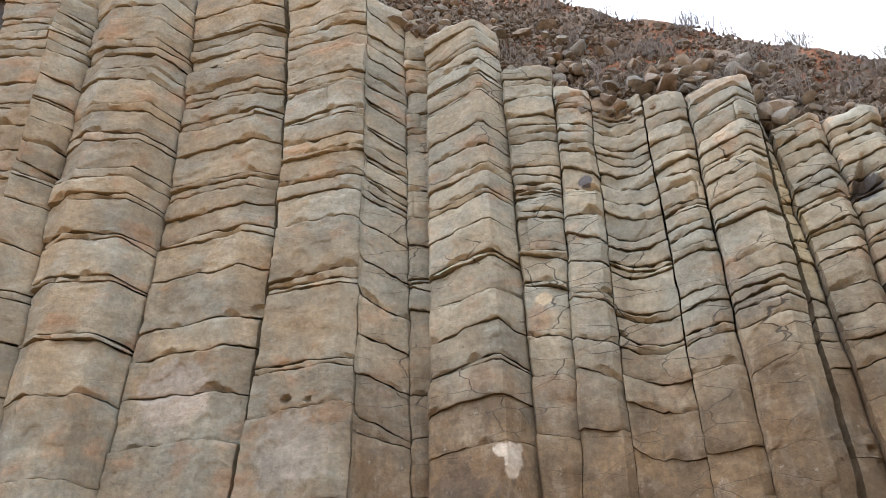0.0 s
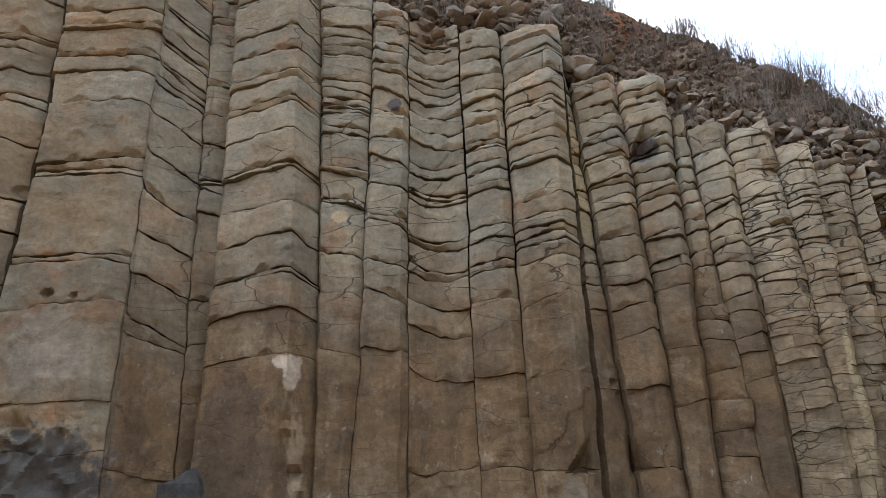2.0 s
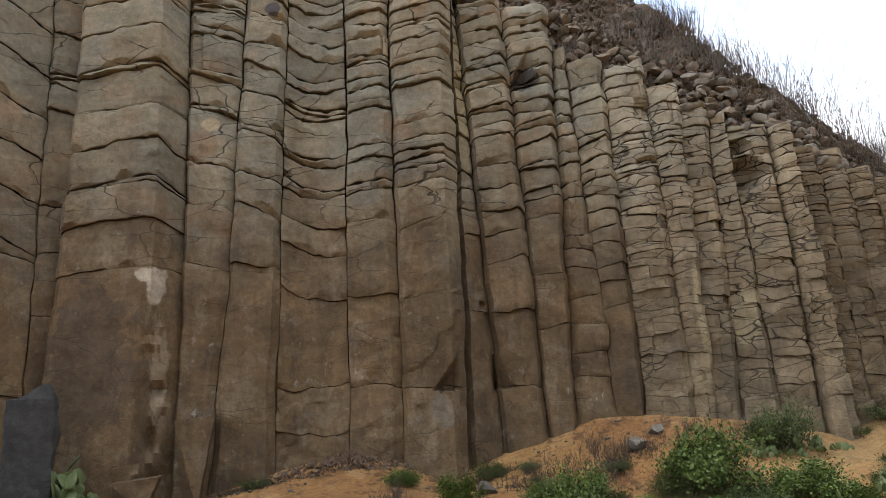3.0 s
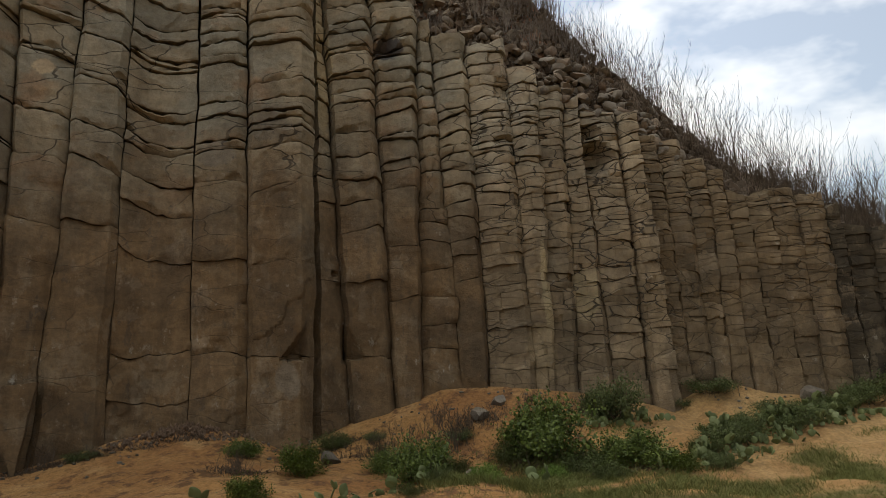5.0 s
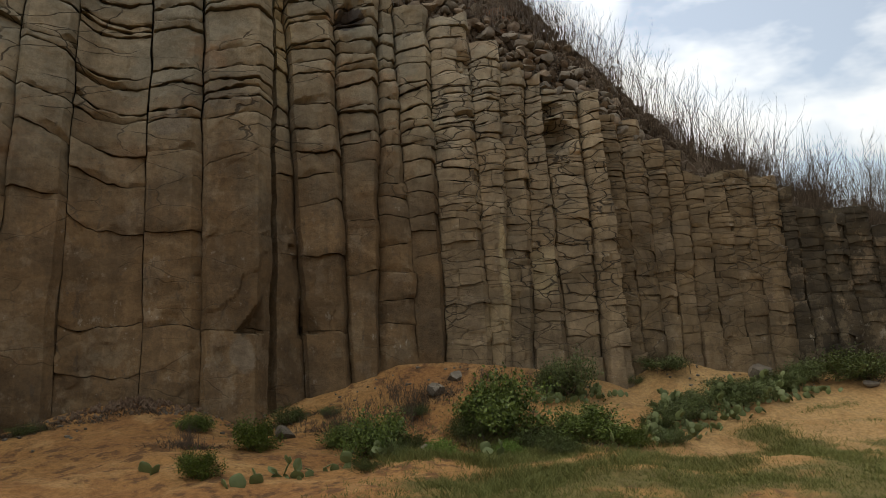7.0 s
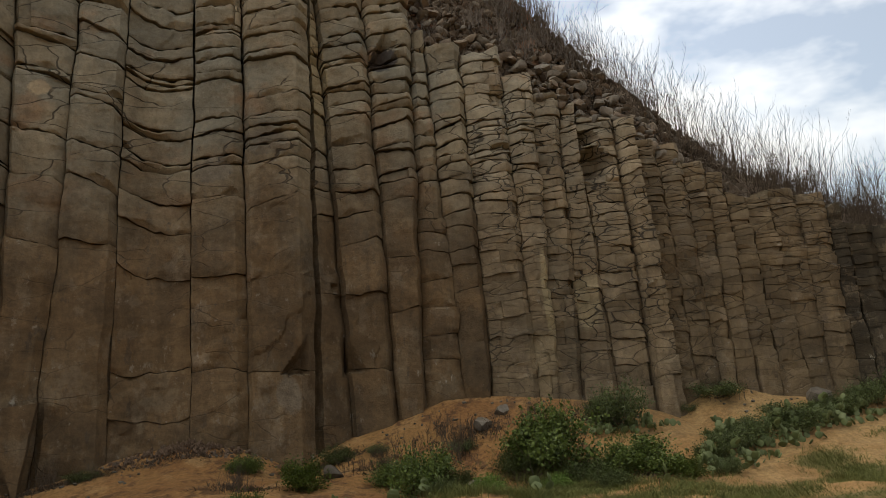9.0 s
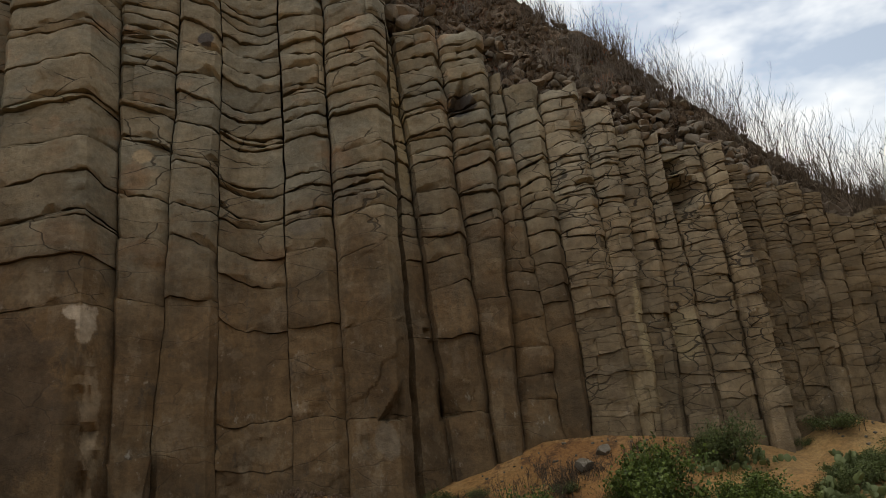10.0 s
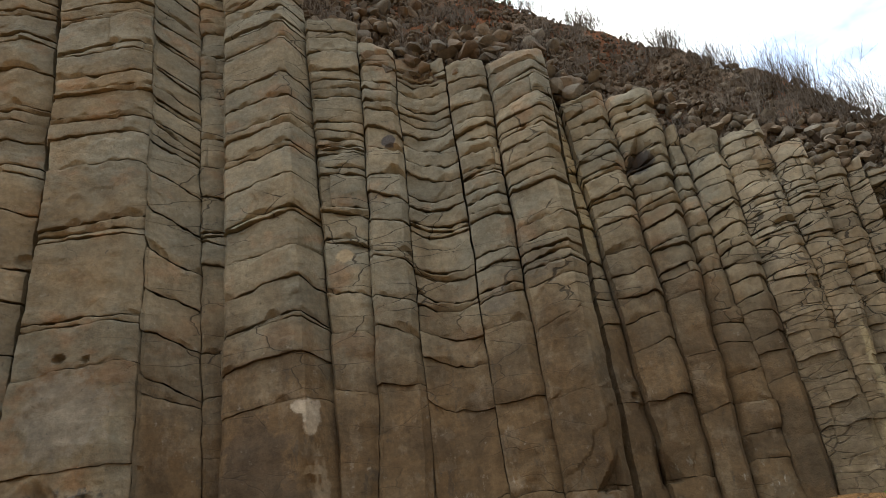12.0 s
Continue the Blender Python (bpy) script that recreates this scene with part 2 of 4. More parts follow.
# a darker basalt for the columns past x 15.5
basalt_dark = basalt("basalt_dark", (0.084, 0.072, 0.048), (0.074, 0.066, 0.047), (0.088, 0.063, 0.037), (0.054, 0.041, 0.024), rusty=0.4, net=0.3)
# the same rock with the shade deep in the joints put into its colour
basalt_joint_shade = basalt("basalt_joint_shade", (0.05, 0.044, 0.036), (0.045, 0.04, 0.036), (0.06, 0.042, 0.03), (0.045, 0.034, 0.024))


def rubble_material(name, stone, soil, red):
    n = Nodes(name, 0.95)
    color = n.mix(n.step(n.noise(1.1, 4), 0.42, 0.6), stone, soil)
    x, y, z = n.height()
    color = n.mix(n.math("MULTIPLY", n.step(n.noise(0.5, 5, 0.6, (1, 1, 1), (4, 2, 8)), 0.45, 0.56, 0.0, 0.9), n.step(z, 6.5, 9.0)), color, red)
    color = n.mix(0.8, color, n.grey(n.step(n.noise(14, 5, 0.7), 0.3, 0.7, 0.55, 1.3)), "MULTIPLY")
    return n.done(color, n.noise(18, 6, 0.7), 0.05, 0.9)


def stone_material(name, a, b):
    n = Nodes(name, 0.92)
    color = n.mix(n.island, a, b)
    color = n.mix(1.0, color, n.grey(n.step(n.random, 0.0, 1.0, 0.8, 1.2)), "MULTIPLY")
    color = n.mix(0.8, color, n.grey(n.step(n.noise(7, 5, 0.7), 0.3, 0.72, 0.6, 1.25)), "MULTIPLY")
    return n.done(color, n.noise(16, 5, 0.65), 0.03, 0.8)


rubble_soil = rubble_material("rubble_soil", (0.21, 0.16, 0.115), (0.175, 0.115, 0.075), (0.25, 0.1, 0.045))
rubble_stone = stone_material("rubble_stone", (0.19, 0.148, 0.105), (0.11, 0.08, 0.056))
slab_stone = stone_material("slab_stone", (0.06, 0.058, 0.054), (0.04, 0.039, 0.037))
boulder_stone = stone_material("boulder_stone", (0.205, 0.177, 0.138), (0.125, 0.104, 0.08))


def ground_material():
    n = Nodes("red_soil", 0.95)
    cover = n.tree.nodes.new("ShaderNodeAttribute")
    cover.attribute_name = "grass"
    color = n.mix(n.step(n.noise(0.6, 4), 0.35, 0.65), (0.35, 0.19, 0.068), (0.27, 0.132, 0.048))
    color = n.mix(n.step(n.noise(1.7, 5, 0.6, (1, 1, 1), (3, 1, 0)), 0.5, 0.7, 0.0, 0.7), color, (0.42, 0.255, 0.108))
    color = n.mix(n.step(n.noise(3.5, 5, 0.7, (1, 1, 1), (9, 1, 4)), 0.5, 0.63, 0.0, 0.8), color, (0.1, 0.05, 0.024))
    x, y, z = n.height()
    color = n.mix(n.math("MULTIPLY", n.step(x, 9.0, 12.5), 0.75), color, n.mix(n.step(n.noise(1.2, 5, 0.6), 0.4, 0.62), (0.34, 0.225, 0.1), (0.27, 0.165, 0.068)))
    ragged = n.math("ADD", cover.outputs["Fac"], n.math("MULTIPLY", n.math("SUBTRACT", n.noise(4.0, 5, 0.7), 0.5), 0.9))
    color = n.mix(n.step(ragged, 0.4, 0.75, 0.0, 0.88), color, (0.115, 0.1, 0.034))
    color = n.mix(0.7, color, n.grey(n.step(n.noise(16, 5, 0.7), 0.3, 0.7, 0.6, 1.25)), "MULTIPLY")
    return n.done(color, n.math("ADD", n.noise(7, 6, 0.66), n.math("MULTIPLY", n.noise(40, 4, 0.7), 0.3)), 0.06, 0.8)


red_soil = ground_material()


def leaf_material(name, a, b, rough=0.5):
    n = Nodes(name, rough)
    return n.done(n.mix(n.island, a, b))


leaf_green = leaf_material("leaf_green", (0.036, 0.058, 0.01), (0.11, 0.145, 0.026))
leaf_lime = leaf_material("leaf_lime", (0.07, 0.13, 0.02), (0.15, 0.22, 0.04))
litter_brown = leaf_material("litter_brown", (0.06, 0.042, 0.028), (0.12, 0.085, 0.055), 0.9)
leaf_dark = leaf_material("leaf_dark", (0.042, 0.058, 0.016), (0.09, 0.11, 0.032))
grass_green = leaf_material("grass_green", (0.065, 0.084, 0.018), (0.165, 0.158, 0.046), 0.7)
grass_dry = leaf_material("grass_dry", (0.23, 0.175, 0.12), (0.12, 0.092, 0.068), 0.8)
twig = leaf_material("twig", (0.12, 0.09, 0.06), (0.065, 0.048, 0.035), 0.85)
scrub_grey = leaf_material("scrub_grey", (0.21, 0.18, 0.15), (0.11, 0.09, 0.075), 0.9)
cactus_skin = Nodes("cactus_skin", 0.5)
cactus_skin = cactus_skin.done(cactus_skin.mix(cactus_skin.noise(9, 3), (0.07, 0.095, 0.034), (0.15, 0.17, 0.068)), cactus_skin.noise(45, 2), 0.01, 0.5)


# ---- building helpers ----
def mesh_object(name, verts, faces, material, parent=None, smooth=40):
    mesh = bpy.data.meshes.new(name)
    mesh.from_pydata([tuple(v) for v in verts], [], faces)
    mesh.materials.append(material)
    mesh.update()
    if smooth:
        mesh.polygons.foreach_set("use_smooth", [True] * len(mesh.polygons))
        mesh.set_sharp_from_angle(angle=radians(smooth))
    ob = new(name, mesh)
    ob.parent = parent
    return ob


def thing(name, place, label, category, group="", kind=""):
    ob = new(name)
    ob.location = place
    ob.empty_display_size = 0.2
    return tagged(ob, label, category, group, kind)


def wobble(x, y, z, scale):
    return noise.noise(Vector((x, y, z)) * scale)


# ---- the plan of the cliff: its front line, from left to right ----
LINE_X = [-16, -12, -9, -6, -3, 0, 3, 4.2, 5.9, 7.2, 8.7, 10, 11.8, 13.5, 15, 16.5, 18, 20, 27]
LINE_Y = [5.6, 8.2, 9.75, 10.95, 11.75, 12.2, 12.35, 12.35, 12.1, 12.0, 11.6, 10.95, 10.5, 9.95, 9.4, 8.75, 8.0, 6.9, 3.0]
FOOT_X = [-16, 0, 1.5, 2.3, 3.0, 3.5, 4.5, 5.35, 6.05, 6.55, 7.9, 8.6, 9.3, 10.2, 11.2, 12.2, 12.7, 13.3, 13.8, 14.9, 16.5, 18, 27]
FOOT_Z = [0.3, 0.1, 0.08, 0.12, 0.3, 0.45, 0.6, 0.5, 0.22, 0.3, 0.76, 1.05, 1.1, 1.0, 0.85, 0.64, 0.9, 1.0, 0.85, 0.76, 0.75, 0.7, 0.5]
TOP_X = [-16, -2.5, -0.5, 1.14, 1.7, 2.74, 3.6, 4.2, 5.5, 6.3, 7.2, 8.05, 8.9, 9.5, 10.8, 11.4, 12.3, 13.1, 13.65, 14.5, 15.2, 16, 16.7, 18, 27]
TOP_Z = [17.5, 16.9, 15.2, 14.0, 13.4, 11.85, 11.15, 11.05, 10.55, 10.5, 9.65, 8.8, 7.8, 7.4, 6.8, 6.5, 6.05, 5.4, 4.9, 4.5, 4.2, 3.9, 3.55, 3.2, 2.6]
CREST_X = [-16, -2, 0, 3.4, 4.74, 6.47, 7.63, 8.16, 9.5, 10.74, 11.6, 12.4, 13.3, 14.3, 15.1, 15.86, 16.85, 17.6, 18.45, 27]
CREST_Z = [19.5, 18.6, 17.6, 15.8, 14.5, 13.4, 12.4, 12.0, 10.7, 9.6, 9.05, 8.0, 7.06, 6.0, 5.3, 4.9, 4.35, 4.0, 3.8, 3.3]
BATTER = 0.119  # how far the face leans back for each metre of height


def line(x):
    return float(np.interp(x, LINE_X, LINE_Y))


def out_of_wall(x):
    slope = (line(x + 0.6) - line(x - 0.6)) / 1.2
    return Vector((slope, -1, 0)).normalized()


def foot(x):
    return float(np.interp(x, FOOT_X, FOOT_Z))


def ground_height(x, y):
    """The trodden ground: nearly flat, banked up along the foot of the cliff."""
    d = max(0.0, line(x) - y)
    bank = foot(x) * max(0.0, 1 - d / 3.4) ** 1.6
    ripple = 0.15 * wobble(x, y, 0, 0.6) + 0.06 * wobble(x, y, 5, 1.9) + 0.025 * wobble(x, y, 2, 5.0) + 0.012 * abs(wobble(x, y, 4, 9.0))
    far = 0.25 * max(0.0, wobble(x, y, 9, 0.3)) * min(1, max(0, (9 - x) / 4)) * min(1, d / 2)
    return bank + ripple * min(1, 0.3 + d / 2) + far


def grass_cover(x, y):
    """How thickly grass covers the ground, 0 to 1: over the flat to the east, but for a bare path."""
    limit = float(np.interp(x, (6, 7.3, 10.2, 10.9, 11.6, 13), (7.2, 7.4, 7.6, 7.2, 6.4, 6.0)))
    zone = min(1, max(0, (x - 5.6) / 1.3)) * min(1, max(0, (limit - y) / 0.5)) * min(1, max(0, (y + 6) / 3))
    east = min(1, max(0, (x - 12.6) / 0.6))
    patchy = min(1, max(0, 0.5 + 2.2 * wobble(x, y * 1.9, 3, 0.75)))
    bare = min(1, max(0, (x - 6) / 12))
    weeds = min(1, max(0, (x - 6.6) / 1.0)) * min(1, max(0, (11.2 - x) / 0.8)) * min(1, max(0, (y - 7.2) / 0.6)) * min(1, max(0, (10.0 - y) / 0.6)) * min(1, max(0, 0.35 + 2.6 * wobble(x, y, 7, 0.9)))
    strips = max(math.exp(-((x - a) / w) ** 2 - ((y - b) / h) ** 2) for a, b, w, h in ((12.5, 7.75, 0.45, 0.35), (12.45, 7.1, 0.5, 0.5), (12.2, 6.4, 0.6, 0.5), (14.5, 8.15, 0.5, 0.13), (14.0, 7.45, 0.5, 0.12), (13.6, 6.7, 0.35, 0.2)))
    trodden = max(math.exp(-((x - a) / w) ** 2 - ((y - b) / h) ** 2) for a, b, w, h in ((11.0, 7.7, 0.4, 0.4), (11.15, 7.0, 0.36, 0.5), (11.4, 6.3, 0.32, 0.4)))
    return max(0.8 * weeds, 1.1 * strips * (0.45 + 0.55 * patchy), (1 - trodden) * zone * (1 - east + east * patchy * 0.7) * (0.55 + 0.45 * patchy) - 0.15 * bare)


# ---- the basalt columns ----
HOLLOWS = [  # x, z, half width, half height, depth: broken-out hollows in the face
    (11.56, 5.11, 0.22, 0.24, 0.45), (11.47, 5.62, 0.16, 0.12, 0.35),
    (-2.62, 5.0, 0.1, 0.07, 0.14), (-2.17, 4.94, 0.06, 0.05, 0.1), (-3.5, 7.05, 0.12, 0.12, 0.14), (9.94, 6.42, 0.12, 0.22, 0.12),
    (1.5, 2.4, 0.09, 0.07, 0.1), (3.51, 6.03, 0.05, 0.06, 0.06), (9.9, 5.42, 0.14, 0.08, 0.1), (6.96, 3.05, 0.05, 0.05, 0.08),
]


NOTCHES = [  # x of the left and right end of the foot, z of the foot, x and z of the apex, depth
    (5.98, 6.4, 1.6, 6.41, 2.2, 0.3), (7.07, 7.38, 1.58, 7.08, 2.25, 0.3), (1.5, 1.7, 1.8, 1.6, 2.1, 0.15), (7.8, 8.2, 7.25, 8.15, 7.95, 0.35),
]


def hollow(x, z):
    depth = 0.0
    for hx, hz, w, h, d in HOLLOWS:
        if abs(x - hx) < 2 * w and abs(z - hz) < 2 * h:
            far = ((x - hx) / w) ** 2 + ((z - hz) / h) ** 2 + 0.6 * wobble(x, 3, z, 4.0)
            depth += d * max(0.0, min(1.0, 1.6 - far))
    for a, b, foot_z, tip_x, tip_z, d in NOTCHES:
        t = (z - foot_z) / (tip_z - foot_z)
        if 0 <= t <= 1:
            low, high = a + (tip_x - a) * t, b + (tip_x - b) * t
            inside = min(x - low, high - x) + 0.03
            depth += d * (1 - 0.7 * t) * max(0.0, min(1.0, inside / 0.12))
    return depth


def resample(profile, width, step):
    points = []
    for (u0, p0), (u1, p1) in zip(profile[:-1], profile[1:]):
        count = max(1, round(math.hypot((u1 - u0) * width, p1 - p0) / step))
        points += [(u0 + (u1 - u0) * i / count, p0 + (p1 - p0) * i / count) for i in range(count)]
    return points + [profile[-1]]


def block(bank, outward, samples, low, high, rng, chip, rough, gap, shove, fine, side, flakes=0.022):
    """One block of a column: low and high give its lower and upper face as a height for each sample of the outline."""
    tall = max(0.06, float(np.mean(high) - np.mean(low)))
    count = max(2, min(30, round(tall / fine)))
    near = [d for d in (0.014, 0.035, 0.065, 0.1) if d < 0.3 * tall]
    levels = sorted({0.0, 1.0, *[d / tall for d in near], *[1 - d / tall for d in near], *[i / count for i in range(1, count) if 0.12 < i / count * tall < tall - 0.12]})
    if len(levels) < 4:
        levels = [0.0, 0.2, 0.5, 0.8, 1.0]
    out, twist, pitch, seed = rng.gauss(0, shove), rng.gauss(0, shove), rng.gauss(0, 0.5 * shove), rng.random() * 60
    n, last = len(samples), len(samples) - 1
    bulge = 0.006 * min(1.0, 0.25 + max(0.0, float(np.mean(low)) - 3.0) / 3) * min(1.0, tall / 0.4)
    verts, faces = [], []
    for level in levels:
        for i, (u, p) in enumerate(samples):
            space = gap * (0.3 + 0.7 * min(1.0, max(0.0, (low[i] - 3.4) / 2.0))) * (0.5 + 2.0 * max(0.0, wobble(u * 3, low[i], 7, 2.0) + 0.3 * wobble(u * 9, low[i], 3, 2.0) + 0.3))
            z = low[i] + space + max(0.01, high[i] - low[i] - 2 * space) * level
            x, y = bank(u, z)
            # broken edges along the cracks, deeper under a block than on top of it
            edge = min(level, 1 - level) * tall
            broken = max(0.0, wobble(x + seed, y, z * 0.5, 2.6) - 0.12)
            calm = 0.4 + 0.6 * min(1.0, max(0.0, (z - 3.4) / 2.0))
            reach = 0.02 + 0.28 * broken
            worn = calm * chip * ((0.5 + 15.0 * broken) * max(0.0, 1 - edge / reach) ** 0.8) * (1.6 if level < 0.5 else 0.9)
            worn += calm * calm * (side if i in (0, last) else side * 0.2 if i in (1, last - 1) else 0.0) * (0.7 + 0.8 * wobble(x, 4, z, 1.5))
            # flakes that have come away, leaving low steps in the face
            flake = wobble(x + seed, y, z * 1.25, 0.85) + 0.3 * wobble(x, y, z, 3.2)
            worn += (1.5 if z < 3.4 else 1.0) * flakes * min(1.0, max(0.0, (flake - 0.1) / 0.03)) + 0.5 * flakes * min(1.0, max(0.0, (wobble(x, seed, z * 1.5, 1.9) - 0.16) / 0.03))
            q = p - worn + out + twist * (u - 0.5) * 2 + pitch * (level - 0.5) * 2 - hollow(x, z)
            q += bulge * (1 - abs(2 * level - 1) ** 3)
            q += rough * (wobble(x, y, z * 1.5, 1.0) + 0.55 * wobble(x + 9, y, z * 1.8, 2.7) + 0.3 * wobble(x, y + 4, z * 2.2, 6.5) + 0.16 * wobble(x, y + 4, z * 2.6, 13.0))
            crumbly = min(1.0, max(0.0, (2.1 - z) / 1.2)) * max(0.0, wobble(x, 8, z, 0.7) + 0.25)
            crumbly += 2.4 * math.exp(-(((x - 1.5) / 0.2) ** 2)) * min(1, max(0, (3.4 - z) / 0.5)) + 1.6 * math.exp(-(((x + 2.5) / 0.95) ** 4)) * min(1, max(0, (3.05 - z) / 0.3))
            q -= crumbly * (0.18 * abs(wobble(x, y, z * 0.8, 2.4)) + 0.06 * abs(wobble(x, y + 3, z, 5.5)))
            verts.append((x + outward.x * q, y + outward.y * q, z))
    rows = len(levels)
    for r in range(rows - 1):
        for i in range(n - 1):
            a = r * n + i
            faces.append((a, a + 1, a + n + 1, a + n))
    base = len(verts)
    for r in (0, rows - 1):
        for i, (u, p) in enumerate(samples):
            z = verts[r * n + i][2]
            bx, by = bank(u, z)
            verts.append((bx - outward.x * 0.75, by - outward.y * 0.75, z))
    for i in range(n - 1):
        faces.append((i, base + i, base + i + 1, i + 1))
        t = (rows - 1) * n
        faces.append((t + i + 1, base + n + i + 1, base + n + i, t + i))
    faces.append((*[r * n for r in range(rows)], base + n, base))
    faces.append((base + n - 1, base + 2 * n - 1, *[r * n + n - 1 for r in reversed(range(rows))]))
    return verts, faces


WIDE = {-6.11: 0.034, -3.6: 0.036, 4.66: 0.015, 5.52: 0.016}  # joints that gape, and how far


def column(left, right, profile, cracks, label, material=None, top=None, tilt=0.06, wave=0.065, seed=1, step=0.036, chip=0.012, rough=0.027, gap=0.0165, shove=0.026, split=0.0, fine=0.042, side=0.026, fall=0.0, sag=0.0, slabs=0.28, dome=0.45):
    """A basalt column between two joints, each given as x at 4 m of height, its slope and its bow, cut into blocks at the cracks."""
    rng = random.Random(seed)
    middle = (left[0] + right[0]) / 2
    outward = Vector((0, -1, 0))
    width = right[0] - left[0]
    material = material or basalt_near

    def joint(seam, z):
        return seam[0] + seam[1] * (z - 4) + (seam[2] * (z - 4) * (14 - z) / 25 if len(seam) > 2 else 0.0) + 0.042 * wobble(seam[0], 1, z, 0.7) + 0.028 * wobble(seam[0], 5, z, 2.2) + 0.012 * wobble(seam[0], 7, z, 6.0)

    def bank(u, z):
        open_up = min(1, max(0, (z - 3.2) / 2.5)) * side / 0.03 * (1 + 0.7 * wobble(left[0], 2, z, 1.3))
        a = joint(left, z) + 0.004 + WIDE.get(left[0], 0.007) * open_up
        b = joint(right, z) - 0.004 - WIDE.get(right[0], 0.007) * open_up
        x = a + (b - a) * u
        return x, line(middle) + (x - middle) * (line(middle + 0.5) - line(middle - 0.5)) + BATTER * z

    top = top if top is not None else float(np.interp(middle, TOP_X, TOP_Z)) + rng.uniform(-0.3, 0.25)
    bottom = foot(middle) - 0.5
    samples = resample(profile, width, step)
    centre = min(samples, key=lambda q: abs(q[0] - 0.5))[1]
    if slabs:
        extra = [c + rng.choice((-1, 1)) * rng.uniform(0.09, 0.17) for c in cracks if c > 5.2 and rng.random() < slabs]
        cracks = list(cracks) + [e for e in extra if min(abs(e - c) for c in cracks) > 0.08]
        ends = [*sorted(cracks), top]
        cracks += [a + (b - a) * rng.uniform(0.35, 0.65) for a, b in zip(ends[:-1], ends[1:]) if a > top - 3.2 and b - a > 0.45]
    levels = [bottom, *[c for c in sorted(cracks) if bottom + 0.3 < c < top - 0.12], top]
    sheets = []
    for k, c in enumerate(levels):
        if k == 0:
            sheets.append([c for _ in samples])
            continue
        room = min([abs(c - d) for d in levels if d != c])
        t, w, s = rng.gauss(0, tilt), min(wave, 0.42 * room), rng.random() * 50
        t = max(-0.3 * room, min(0.3 * room, t))
        arch = dome * rng.uniform(0.55, 1.25) * min(1.0, 0.3 + max(0.0, c - 2.5) / 3) * (0.25 if k == len(levels) - 1 else 1.0)
        sheets.append([c + arch * (p - centre) + (t - fall) * (u - 0.5) - sag * (1 - (2 * u - 1) ** 2) + w * wobble(u * width + s, p, s, 1.5) + 0.45 * w * wobble(u * width, s, p, 4.5) + 0.2 * w * wobble(u * width, s, p, 13.0) for u, p in samples])
    ob = thing("basalt_pillar", (*bank(0.5, bottom), bottom), label, "rock pillar", "basalt columns of the cliff", "thing")
    o = ob.location
    for low, high in zip(sheets[:-1], sheets[1:]):
        pieces = [(0, len(samples))]
        if rng.random() < (split or (0.06 if low[0] > 6 else 0.0)) and len(samples) > 7:
            at = rng.randint(3, len(samples) - 4)
            pieces = [(0, at + 1), (at, len(samples))]
        for a, b in pieces:
            verts, faces = block(bank, outward, samples[a:b], low[a:b], high[a:b], rng, chip, rough, gap, shove, fine, side)
            mesh_object("block", [(x - o.x, y - o.y, z - o.z) for x, y, z in verts], faces, material, ob, 32)
    return ob


TALL = "tall tan basalt column split by cracks, rust-stained"
SMOOTH = "tan and brown basalt column, smooth below, cracked above"
SEAM = {"a": (-7.99, -0.037), "b": (-6.11, 0.007, 0.125), "c": (-3.6, 0.008, 0.19), "d": (-1.35, 0.0, 0.03), "e": (-0.49, -0.012), "f": (-0.09, 0.006, 0.04), "g": (1.88, -0.012, 0.04), "h": (2.63, 0.035, 0.06), "i": (3.49, 0.028), "j": (4.66, 0.016), "k": (5.52, 0.012), "l": (6.6, 0.034), "m": (7.06, -0.03), "n": (7.83, -0.01), "o": (8.45, 0.045), "p": (8.92, -0.017), "q": (9.4, 0.01)}
column((-10.2, -0.03), SEAM["a"], [(0, 0), (0.62, 0.15), (0.72, 0.42), (0.95, 0.1), (1, 0)], [5.54, 6.7, 7.63, 8.78, 9.96, 10.57, 10.89, 11.49, 12.23, 12.75, 13.56, 14.41, 15, 15.8], TALL, seed=1, fall=0.1)
column(SEAM["a"], SEAM["b"], [(0, -0.05), (0.27, 0.32), (0.8, 0.4), (0.83, 0.36), (1, -0.1)], [3.83, 5.41, 6.68, 7.89, 9.04, 9.93, 10.51, 10.76, 11.59, 11.82, 12.46, 12.69, 13.46, 13.83, 14.32, 14.85, 16.05], TALL, seed=2, fall=0.15)
column(SEAM["b"], SEAM["c"], [(0, -0.15), (0.15, -0.1), (0.78, 0.2), (1, 0)], [3.13, 4.37, 5.33, 6.23, 6.87, 8.05, 9.03, 9.63, 10.15, 10.38, 11.44, 12.16, 12.37, 13.08, 13.37, 14.03, 14.51, 15.32], TALL, seed=3)
column(SEAM["c"], SEAM["d"], [(0, 0), (0.06, 0.25), (0.85, 0.42), (1, 0.3)], [2.32, 3.12, 4.79, 5.58, 7.45, 7.64, 8.93, 9.64, 10.01, 10.81, 11.14, 11.73, 12.69, 13.06, 13.91, 14.31, 15.01], TALL, seed=4)
column(SEAM["d"], SEAM["e"], [(0, 0.3), (0.04, 0.2), (1, -0.3)], [1.92, 4.14, 4.35, 5.21, 6.03, 6.82, 7.66, 8.53, 9.24, 9.77, 10.15, 10.62, 11.19, 11.85, 12.45, 13.36, 14.11], TALL, seed=5, fall=0.25)
